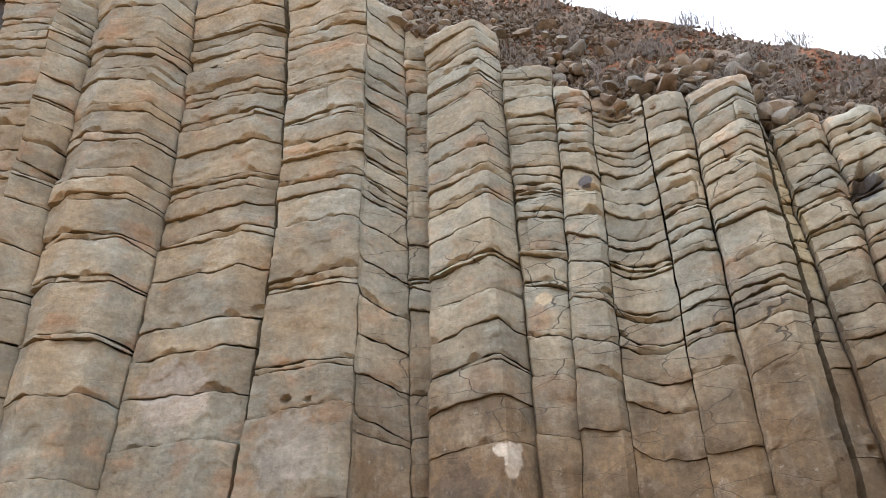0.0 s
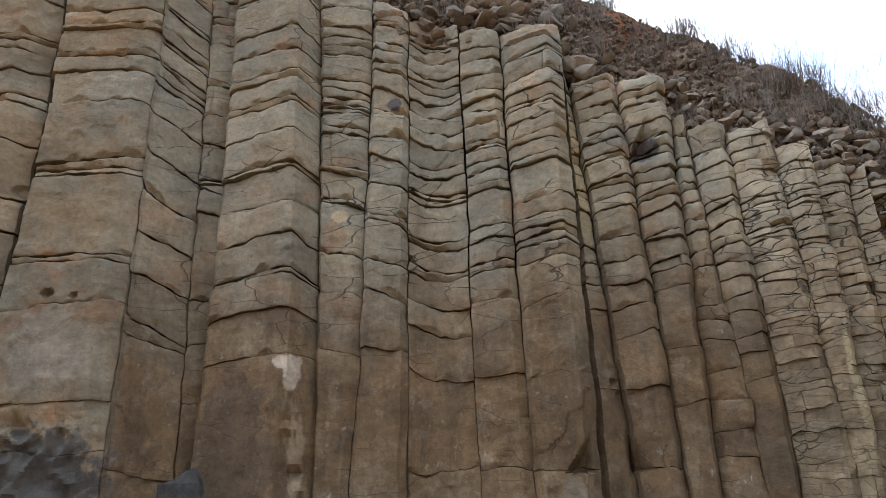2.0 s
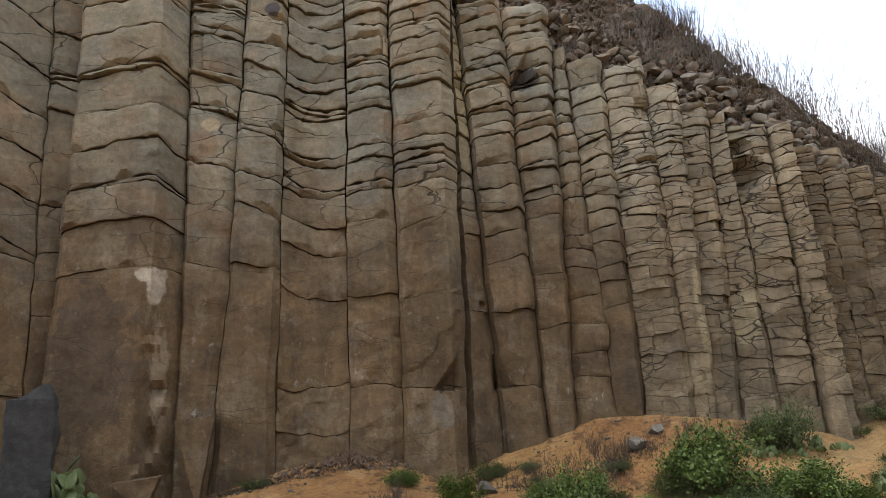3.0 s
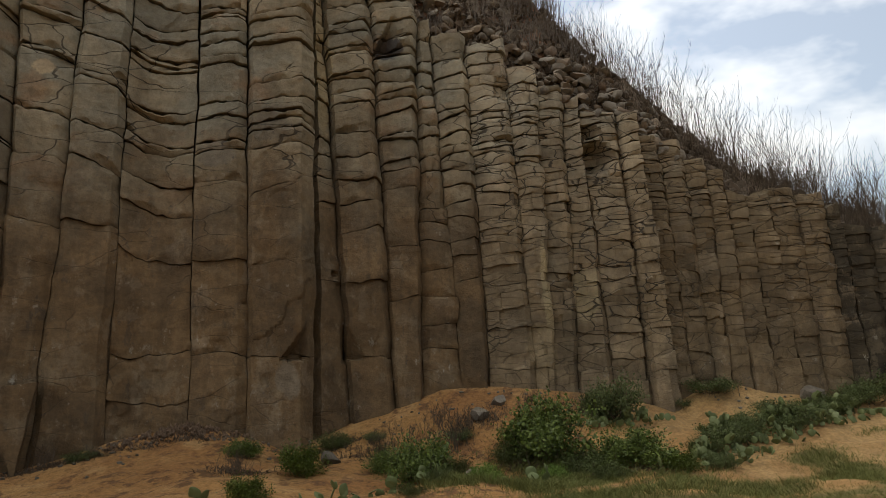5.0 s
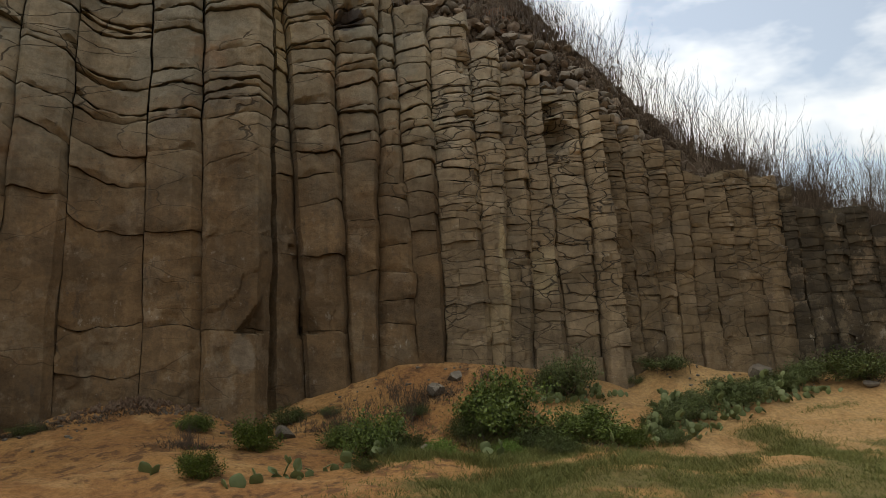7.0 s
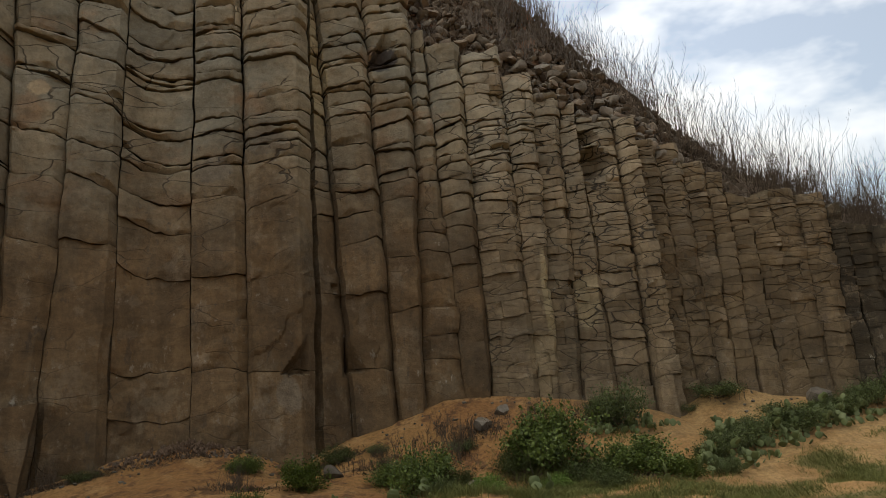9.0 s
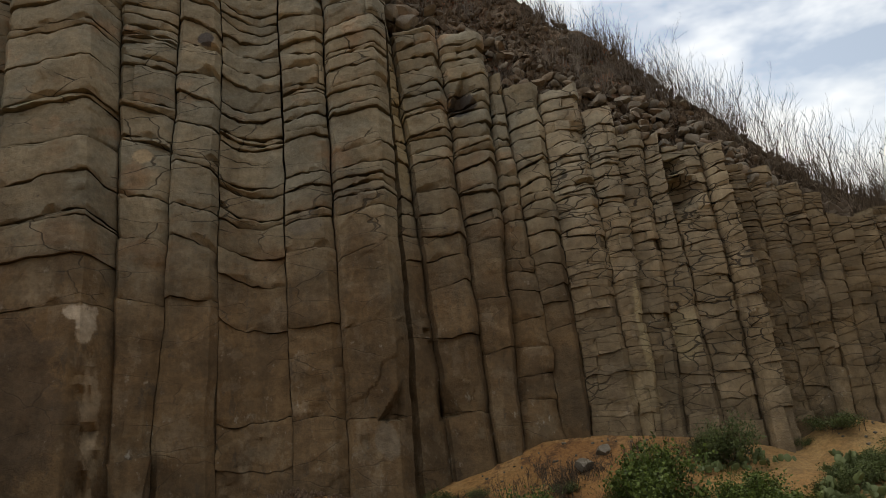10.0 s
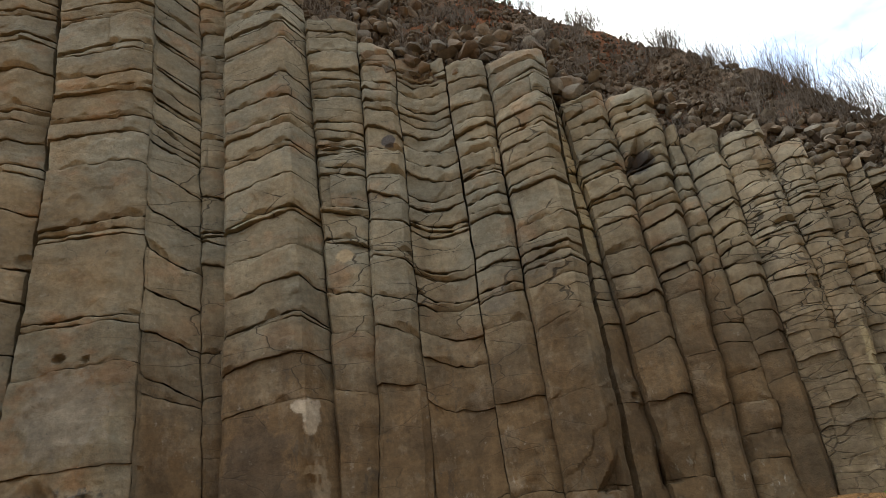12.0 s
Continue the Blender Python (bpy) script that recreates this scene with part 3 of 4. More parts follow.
column(SEAM["e"], SEAM["f"], [(0, -0.3), (0.2, -0.28), (0.9, -0.38), (1, -0.35)], [3.13, 4.17, 5, 6.76, 7.27, 7.52, 8.31, 9.01, 9.73, 10.8, 11.37, 11.95, 12.65, 13.37, 14.03], "narrow yellowish basalt column set back in a joint", seed=6)
column(SEAM["f"], SEAM["g"], [(0, -0.1), (0.04, 0.0), (0.72, 0.42), (0.79, 0.4), (1, -0.1)], [3.78, 4.61, 5.34, 6.03, 6.69, 7.53, 8.25, 9.02, 9.68, 10.21, 10.77, 11.66, 12.27, 13.2], SMOOTH, seed=7)
column(SEAM["g"], SEAM["h"], [(0, -0.05), (0.06, 0.02), (0.8, 0.05), (1, -0.02)], [3.85, 4.94, 5.74, 6.86, 7.57, 8.33, 8.47, 8.84, 9.17, 9.37, 9.9, 10.48, 10.94, 11.84], SMOOTH, seed=8, fall=0.16)
column(SEAM["h"], SEAM["i"], [(0, -0.03), (0.1, 0.05), (0.85, 0.03), (1, -0.09)], [3.88, 4.9, 5.53, 6.46, 7.14, 7.74, 8.2, 8.83, 9.8, 10.33, 10.92], SMOOTH, seed=9, fall=0.2)
column(SEAM["i"], SEAM["j"], [(0, -0.1), (0.3, -0.22), (0.7, -0.2), (1, -0.05)], [1.04, 1.8, 3.37, 4.19, 4.68, 5.22, 5.42, 5.84, 6.02, 6.77, 6.9, 7.33, 7.61, 8.06, 8.39, 8.77, 9.35, 9.55, 10.08, 10.57], "hollow-faced basalt column with sagging cracks", seed=10, sag=0.07, fall=0.22, dome=0.25, tilt=0.13, wave=0.09)
column(SEAM["j"], SEAM["k"], [(0, -0.01), (0.35, 0.08), (0.8, 0.1), (1, 0.0)], [1.73, 3.29, 4.65, 5.2, 5.42, 5.84, 6.11, 6.83, 7, 7.27, 7.48, 7.74, 7.97, 8.65, 9.15, 9.5, 9.89, 10.21, 10.58], SMOOTH, seed=11)
column(SEAM["k"], SEAM["l"], [(0, 0), (0.05, 0.1), (0.7, 0.38), (0.76, 0.38), (1, 0.14)], [1.67, 3.23, 4.57, 5.32, 5.6, 5.96, 6.17, 6.56, 7.29, 7.42, 7.91, 8.53, 9.26, 9.8], SMOOTH, seed=12, step=0.024, fine=0.028)
column(SEAM["l"], SEAM["m"], [(0, -0.14), (0.12, -0.1), (0.24, 0.02), (0.9, -0.1), (1, -0.14)], [2.94, 4.33, 4.81, 5.22, 5.53, 6.26, 6.7, 7.28, 7.83, 8.33, 8.87, 9.34], "narrow ochre-stained basalt column in a recess", seed=13)
column(SEAM["m"], SEAM["n"], [(0, -0.2), (0.05, 0.02), (0.78, 0.2), (0.84, 0.18), (1, 0.02)], [1.61, 2.92, 3.84, 4.32, 4.73, 5.22, 5.65, 6.22, 6.71, 7.22, 7.82, 8.19, 8.69, 9.18], SMOOTH, seed=14, step=0.024, fine=0.028)
column(SEAM["n"], SEAM["o"], [(0, 0.0), (0.06, 0.07), (0.78, 0.2), (0.85, 0.17), (1, 0.03)], [2.63, 3.48, 4.59, 4.95, 5.09, 5.62, 6.07, 6.46, 6.91, 7.2, 7.57, 7.87, 8.12, 8.3, 8.52], SMOOTH, seed=15, split=0.2)
column(SEAM["o"], SEAM["p"], [(0, 0.0), (0.2, 0.08), (0.8, 0.06), (1, 0)], [1.71, 2.14, 2.63, 3.12, 3.62, 3.96, 4.24, 4.91, 5.61, 5.82, 6.41, 6.88, 7.11], SMOOTH, seed=16)
column(SEAM["p"], SEAM["q"], [(0, 0.0), (0.25, 0.08), (0.75, 0.15), (1, 0.0)], [2.9, 3.35, 3.63, 4, 4.31, 4.62, 4.93, 5.19, 5.4, 5.62, 5.95, 6.11, 6.76], SMOOTH, seed=17)

# the slimmer columns further along, finely broken
BROKEN = "slim grey-brown basalt column, finely broken by cracks"
DARK = "dark basalt column at the lower end of the cliff"
joints = [(9.4, 0.01), (10.08, 0.0), (10.52, 0.035), (10.99, 0.05), (11.385, -0.005), (12.01, 0.01), (12.29, -0.016), (12.72, 0.0), (13.12, 0.01), (13.5, 0.03), (13.79, 0.015), (14.12, 0.005), (14.5, -0.006), (14.94, 0.012), (15.4, 0.012), (15.63, -0.004), (16.06, 0.0), (16.44, -0.018), (16.9, -0.01), (17.4, 0.0), (18.0, 0.0), (18.7, 0.0), (19.5, 0.0), (20.5, 0.0)]
shapes = random.Random(5)
for k, (left, right) in enumerate(zip(joints[:-1], joints[1:])):
    a = shapes.uniform(0.15, 0.4)
    b = shapes.uniform(0.6, 0.88)
    flat = k > 5  # east of the jutting column the wall is one face with shallow joints
    deep = 0.2 if k == 5 else shapes.uniform(-0.08, 0.05) * (0.3 if flat else 1.0)
    profile = [(0, deep - 0.02), (a, deep + shapes.uniform(0.0, 0.05 if flat else 0.08)), (b, deep + shapes.uniform(0.02, 0.07 if flat else 0.12)), (1, deep - 0.03)]
    middle = (left[0] + right[0]) / 2
    low, high = foot(middle), float(np.interp(middle, TOP_X, TOP_Z)) + shapes.uniform(-0.35, 0.25 if flat else 0.2)
    z, cuts = low + shapes.uniform(0.25, 0.7), []
    while z < high:
        cuts.append(z)
        z += shapes.uniform(0.11, 0.28) * (1.6 if z < low + 1.2 else 0.62 if flat and z > high - 1.6 else 1.0)
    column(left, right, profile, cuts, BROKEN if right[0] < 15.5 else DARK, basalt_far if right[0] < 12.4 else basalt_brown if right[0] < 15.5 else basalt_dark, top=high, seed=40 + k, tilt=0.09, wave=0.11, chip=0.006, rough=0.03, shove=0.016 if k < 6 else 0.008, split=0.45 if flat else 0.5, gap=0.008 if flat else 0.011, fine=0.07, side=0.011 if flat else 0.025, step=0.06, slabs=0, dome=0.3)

# a sheet for the rock behind the columns, coloured dark as shade in the joints
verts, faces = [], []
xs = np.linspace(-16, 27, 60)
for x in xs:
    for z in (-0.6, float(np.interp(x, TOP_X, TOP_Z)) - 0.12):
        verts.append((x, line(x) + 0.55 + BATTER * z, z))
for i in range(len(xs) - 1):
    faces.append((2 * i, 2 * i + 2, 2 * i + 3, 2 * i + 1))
tagged(mesh_object("wall_core", verts, faces, basalt_joint_shade, smooth=0), "rock sheet behind the columns of the cliff, darkened for the shade in the joints", "rock", kind="structure")


# ---- rubble slope over the columns ----
def slope_point(x, s):
    """s from 0 at the column tops to 1 at the crest, on to 2 on the plateau behind."""
    top, crest = float(np.interp(x, TOP_X, TOP_Z)) - 0.45, float(np.interp(x, CREST_X, CREST_Z))
    back = 0.4 + 1.2 * min(s, 1.0) ** 1.1 + 9 * max(0, s - 1)
    z = top + (crest - top) * min(s, 1.0) ** 0.9
    return x, line(x) + BATTER * z + back, z - 0.5 * max(0, s - 1)


verts, faces = [], []
NX, NS = 260, 34
for i in range(NX):
    x = -16 + 43 * i / (NX - 1)
    for k in range(NS):
        s = 1.0 * k / 24
        px, py, z = slope_point(x, s)
        bump = 0.16 * wobble(px, py, z, 1.1) + 0.08 * wobble(px, py, z, 3.1)
        verts.append((px, py - bump * 0.7, z + bump * 0.7 * (k > 1)))
for i in range(NX - 1):
    for k in range(NS - 1):
        a = i * NS + k
        faces.append((a, a + NS, a + NS + 1, a + 1))
tagged(mesh_object("rubble_slope", verts, faces, rubble_soil), "red-brown earth and rubble slope above the columns", "slope", kind="structure")

ICO = bmesh.new()
bmesh.ops.create_icosphere(ICO, subdivisions=2, radius=1)
ICO_V = [v.co.copy() for v in ICO.verts]
ICO_F = [tuple(v.index for v in f.verts) for f in ICO.faces]
ICO.free()
ICO1 = bmesh.new()
bmesh.ops.create_icosphere(ICO1, subdivisions=1, radius=1)
ICO1_V = [v.co.copy() for v in ICO1.verts]
ICO1_F = [tuple(v.index for v in f.verts) for f in ICO1.faces]
ICO1.free()


def stone_shape(rng, size, fine=True):
    """An angular stone: a ball cut by a handful of planes."""
    vs, fs = (ICO_V, ICO_F) if fine else (ICO1_V, ICO1_F)
    cuts = [(Vector((rng.gauss(0, 1), rng.gauss(0, 1), rng.gauss(0, 1))).normalized(), rng.uniform(0.4, 0.68)) for _ in range(11)]
    stretch = Vector((rng.uniform(0.8, 1.3), rng.uniform(0.75, 1.1), rng.uniform(0.55, 0.9)))
    seed = rng.random() * 90
    out = []
    for v in vs:
        w = v.copy()
        for normal, d in cuts:
            over = w.dot(normal) - d
            if over > 0:
                w -= normal * over * 0.95
        w *= 1 + 0.1 * wobble(v.x + seed, v.y, v.z, 1.9)
        out.append(Vector((w.x * stretch.x, w.y * stretch.y, w.z * stretch.z)) * size * 1.1)
    return out, fs


rng = random.Random(11)
verts, faces = [], []
for _ in range(11500):
    x = rng.uniform(-3.5, 14.5)
    s = rng.random() ** 2.1
    px, py, z = slope_point(x, s * 0.98)
    size = 0.035 + 0.14 * rng.random() ** 2.0 * (1.2 - 0.8 * s)
    shape, fs = stone_shape(rng, size, False)
    turn = Euler((rng.random() * 6, rng.random() * 6, rng.random() * 6)).to_matrix()
    o = len(verts)
    verts += [turn @ v + Vector((px, py - 0.06, z + 0.03)) for v in shape]
    faces += [tuple(o + i for i in f) for f in fs]
tagged(mesh_object("rubble", verts, faces, rubble_stone, smooth=25), "loose angular rubble lying on the slope", "rubble", kind="stuff")

BOULDER = "angular grey-brown boulder lodged on the rubble slope"
verts, faces = [], []
for k in range(520):
    x = rng.uniform(-1.5, 13.5) if k < 230 else (rng.uniform(8.5, 13.2) if k % 3 else rng.uniform(2.5, 8.5))
    s = rng.random() ** 2.0 * 0.8 if k < 230 else rng.random() ** 1.5 * 0.4
    px, py, z = slope_point(x, s)
    if k >= 230:
        py -= 0.15 * (1 - s)
    shape, fs = stone_shape(rng, rng.uniform(0.1, 0.3) * (1.0 if x < 7.5 else 0.62))
    place = Vector((px, py - 0.12 * (1 - s), z + 0.05))
    turn = Euler((rng.uniform(-0.4, 0.4), rng.uniform(-0.4, 0.4), rng.random() * 6))
    if k % 2 == 0 and k < 580:
        ob = mesh_object("boulder", shape, fs, boulder_stone, smooth=38)
        ob.location, ob.rotation_euler = place, turn
        tagged(ob, BOULDER, "boulder", "boulders on the slope")
    else:
        o = len(verts)
        verts += [turn.to_matrix() @ v + place for v in shape]
        faces += [tuple(o + i for i in f) for f in fs]
tagged(mesh_object("broken_rock", verts, faces, rubble_stone, smooth=38), "packed broken rock over the column tops", "rubble", kind="stuff")


# ---- ground ----
verts, faces = [], []
gx = np.concatenate([np.linspace(-400, -20, 8)[:-1], np.linspace(-20, 0, 24)[:-1], np.linspace(0, 22, 260), np.linspace(22, 40, 20)[1:], np.linspace(40, 400, 8)[1:]])
gy = np.concatenate([np.linspace(-400, -20, 8)[:-1], np.linspace(-20, 2, 22)[:-1], np.linspace(2, 13.5, 150)])
for x in gx:
    for y in gy:
        near = -25 < x < 45 and y > -25
        verts.append((x, y, ground_height(x, y) if near else 0.0))
for i in range(len(gx) - 1):
    for k in range(len(gy) - 1):
        a = i * len(gy) + k
        faces.append((a, a + len(gy), a + len(gy) + 1, a + 1))
field = mesh_object("ground", verts, faces, red_soil)
cover = field.data.attributes.new("grass", "FLOAT", "POINT")
cover.data.foreach_set("value", [grass_cover(v[0], v[1]) for v in verts])
tagged(field, "trodden orange-red earth with patches of grass", "ground", kind="structure")


# ---- plants ----
def tube(verts, faces, a, b, ra, rb, sides=3):
    axis = (b - a).normalized()
    u = axis.orthogonal().normalized()
    v = axis.cross(u)
    o = len(verts)
    for centre, r in ((a, ra), (b, rb)):
        verts.extend(centre + (u * math.cos(6.2832 * i / sides) + v * math.sin(6.2832 * i / sides)) * r for i in range(sides))
    faces.extend((o + i, o + (i + 1) % sides, o + sides + (i + 1) % sides, o + sides + i) for i in range(sides))


def stem(verts, faces, rng, start, way, length, radius, forks):
    """A bent twig with finer twigs leaving it."""
    here, parts = start.copy(), 4
    for k in range(parts):
        way = (way + Vector((rng.gauss(0, 0.1), rng.gauss(0, 0.1), rng.gauss(0.05, 0.06)))).normalized()
        there = here + way * length / parts
        tube(verts, faces, here, there, radius * (1 - 0.2 * k), radius * (0.8 - 0.2 * k) + 0.0008)
        if forks and k:
            for _ in range(rng.randint(0, 2)):
                side = (way + Vector((rng.gauss(0, 0.5), rng.gauss(0, 0.5), rng.uniform(0, 0.4)))).normalized()
                stem(verts, faces, rng, there, side, length * rng.uniform(0.25, 0.45), radius * 0.55, forks - 1)
        here = there
    return here


def bare_shrub(seed, stems, tall, spread, radius=0.0045, material=None):
    rng = random.Random(seed)
    verts, faces = [], []
    for _ in range(stems):
        start = Vector((rng.gauss(0, spread), rng.gauss(0, spread * 0.6), -0.08))
        way = Vector((rng.gauss(0, 0.2), rng.gauss(0, 0.15), 1)).normalized()
        stem(verts, faces, rng, start, way, tall * rng.uniform(0.55, 1.15), radius * rng.uniform(0.7, 1.2), 2)
    return mesh_object("bare_shrub", verts, faces, material or twig)


def grass_tuft(verts, faces, rng, place, blades, tall, lean=0.45, width=0.006):
    for _ in range(blades):
        a = rng.random() * 6.2832
        root = place + Vector((rng.gauss(0, 0.05), rng.gauss(0, 0.05), -0.02))
        way = Vector((math.cos(a) * rng.random() * lean, math.sin(a) * rng.random() * lean, 1)).normalized()
        h = tall * rng.uniform(0.5, 1.1)
        side = Vector((-math.sin(a + 1), math.cos(a + 1), 0)) * width
        mid, tip = root + way * h * 0.6, root + way * h + Vector((math.cos(a), math.sin(a), -0.25)) * h * 0.25
        o = len(verts)
        verts.extend((root - side, root + side, mid - side * 0.7, mid + side * 0.7, tip))
        faces.extend(((o, o + 1, o + 3, o + 2), (o + 2, o + 3, o + 4)))


SHRUB = "leafless grey-brown twiggy shrub on the crest of the cliff"
shrubs = [bare_shrub(60 + k, (12, 8, 15, 6, 10)[k], (1.15, 0.95, 0.85, 1.45, 0.7)[k], (0.2, 0.16, 0.28, 0.12, 0.3)[k]) for k in range(5)]
rng = random.Random(21)
for k in range(110):
    x = 9.3 + 10.7 * (k + rng.random()) / 110
    px, py, z = slope_point(x, rng.uniform(0.9, 1.12))
    source = shrubs[k % 5]
    m = Matrix.LocRotScale((px, py, z), Euler((0, 0, rng.random() * 6.28)), (1.3,) * 3 if x > 12.6 else (0.85,) * 3)
    if k < 5:
        source.matrix_basis = m
        tagged(source, SHRUB, "shrub", "bare shrubs on the crest")
    else:
        copy_thing(source, m)
for k in range(50):
    x = 12.8 + 6.8 * (k + rng.random()) / 50
    px, py, z = slope_point(x, rng.uniform(0.92, 1.06))
    copy_thing(shrubs[k % 5], Matrix.LocRotScale((px, py, z), Euler((0, 0, rng.random() * 6.28)), None))
low_shrub = bare_shrub(80, 55, 0.45, 0.2, 0.006, scrub_grey)
for k in range(52):
    x = 2.0 + 10.0 * (k + rng.random()) / 52
    px, py, z = slope_point(x, rng.choice((0.12, 0.25, 0.4, 0.55, 0.7, 0.85, 0.97, 1.0)))
    m = Matrix.LocRotScale((px, py - 0.03, z), Euler((0, 0, rng.random() * 6.28)), None)
    if k == 0:
        low_shrub.matrix_basis = m
        tagged(low_shrub, "low dry grey scrub clump on the rubble slope", "shrub", "dry scrub on the slope")
    else:
        copy_thing(low_shrub, m)

crest_scrub = bare_shrub(81, 34, 0.36, 0.24, 0.004)
for k in range(150):
    x = 9.5 + 10.5 * ((k + rng.random()) / 150) ** 0.6
    px, py, z = slope_point(x, rng.uniform(0.62, 0.99) if x < 13 else rng.uniform(0.15, 1.0))
    m = Matrix.LocRotScale((px, py - 0.03, z), Euler((0, 0, rng.random() * 6.28)), None)
    if k == 0:
        crest_scrub.matrix_basis = m
        tagged(crest_scrub, "tangled dry brown scrub below the crest", "shrub", "dry scrub below the crest")
    else:
        copy_thing(crest_scrub, m)

verts, faces = [], []
for _ in range(700):
    x = rng.uniform(0.5, 20)
    s = rng.uniform(0.35, 0.97) if x < 12 else rng.uniform(0.3, 1.1)
    px, py, z = slope_point(x, s)
    if wobble(px, py, z, 0.9) > -0.05:
        grass_tuft(verts, faces, rng, Vector((px, py - 0.05, z)), 16, rng.uniform(0.08, 0.26), 1.3, 0.004)
for k in range(46):
    x = rng.uniform(7.0, 12.0)
    px, py, z = slope_point(x, rng.uniform(0.95, 1.02))
    grass_tuft(verts, faces, rng, Vector((px, py, z)), 3, 0.95, 0.25, 0.005)
tagged(mesh_object("dry_grass", verts, faces, grass_dry, smooth=0), "dry straw-coloured grass over the rubble slope", "grass", kind="stuff")

verts, faces = [], []
for _ in range(60000):
    x, y = rng.uniform(5.2, 16.4), rng.uniform(3.6, 10.2)
    if rng.random() < grass_cover(x, y) ** 1.2 * 1.2:
        grass_tuft(verts, faces, rng, Vector((x, y, ground_height(x, y))), 6, (0.05 + 0.06 * max(0, 0.5 + wobble(x, y, 1, 1.3))) * (1.7 if 7 < x < 11 and y > 6.3 else 1.0), 1.3, 0.0035)
tagged(mesh_object("grass", verts, faces, grass_green, smooth=0), "short dull green grass on the flat ground", "grass", kind="stuff")


def leafy_bush(seed, wide, tall, leaves, size, material):
    """A low bush: woody stems and many small leaves gathered in uneven clumps."""
    rng = random.Random(seed)
    ob = thing("bush", (0, 0, 0), "", "")
    verts, faces = [], []
    tips = []
    for _ in range(26):
        way = Vector((rng.gauss(0, 0.75), rng.gauss(0, 0.75), rng.uniform(0.35, 1.0))).normalized()
        reach = Vector((way.x * wide * 0.5, way.y * wide * 0.5, way.z * tall * 0.85)).length
        tips.append(stem(verts, faces, rng, Vector((rng.gauss(0, wide * 0.1), rng.gauss(0, wide * 0.1), -0.03)), Vector((way.x * wide, way.y * wide, way.z * tall * 1.6)).normalized(), reach, 0.008, 0))
    mesh_object("branchwork", verts, faces, twig, ob)
    verts, faces = [], []
    for _ in range(leaves):
        tip = rng.choice(tips)
        t = rng.uniform(0.45, 1.08)
        place = Vector((tip.x * t, tip.y * t, max(0.02, tip.z * t))) + Vector((rng.gauss(0, 0.07), rng.gauss(0, 0.07), rng.gauss(0, 0.05))) * 1.1
        place.z = max(0.015, place.z)
        along = Vector((rng.gauss(0, 1), rng.gauss(0, 1), rng.gauss(0.3, 0.6))).normalized()
        across = along.orthogonal().normalized()
        across = (across + along.cross(across) * rng.gauss(0, 0.8)).normalized()
        h = size * rng.uniform(0.6, 1.3)
        o = len(verts)
        verts.extend((place, place + along * h * 0.5 + across * h * 0.32, place + along * h, place + along * h * 0.5 - across * h * 0.32))
        faces.append((o, o + 1, o + 2, o + 3))
    mesh_object("foliage", verts, faces, material, ob, 0)
    return ob


BUSH = "low leafy green bush growing on the red earth"
BUSH_DARK = "dark green low bush at the foot of the cliff"
BUSH_LIME = "small bright yellow-green bush on the red earth"
bushes = [leafy_bush(90, 1.0, 0.55, 5200, 0.04, leaf_green), leafy_bush(91, 1.0, 0.7, 5600, 0.042, leaf_green), leafy_bush(92, 1.0, 0.6, 4800, 0.036, leaf_dark), leafy_bush(93, 1.0, 0.6, 3600, 0.045, leaf_lime)]
used = set()
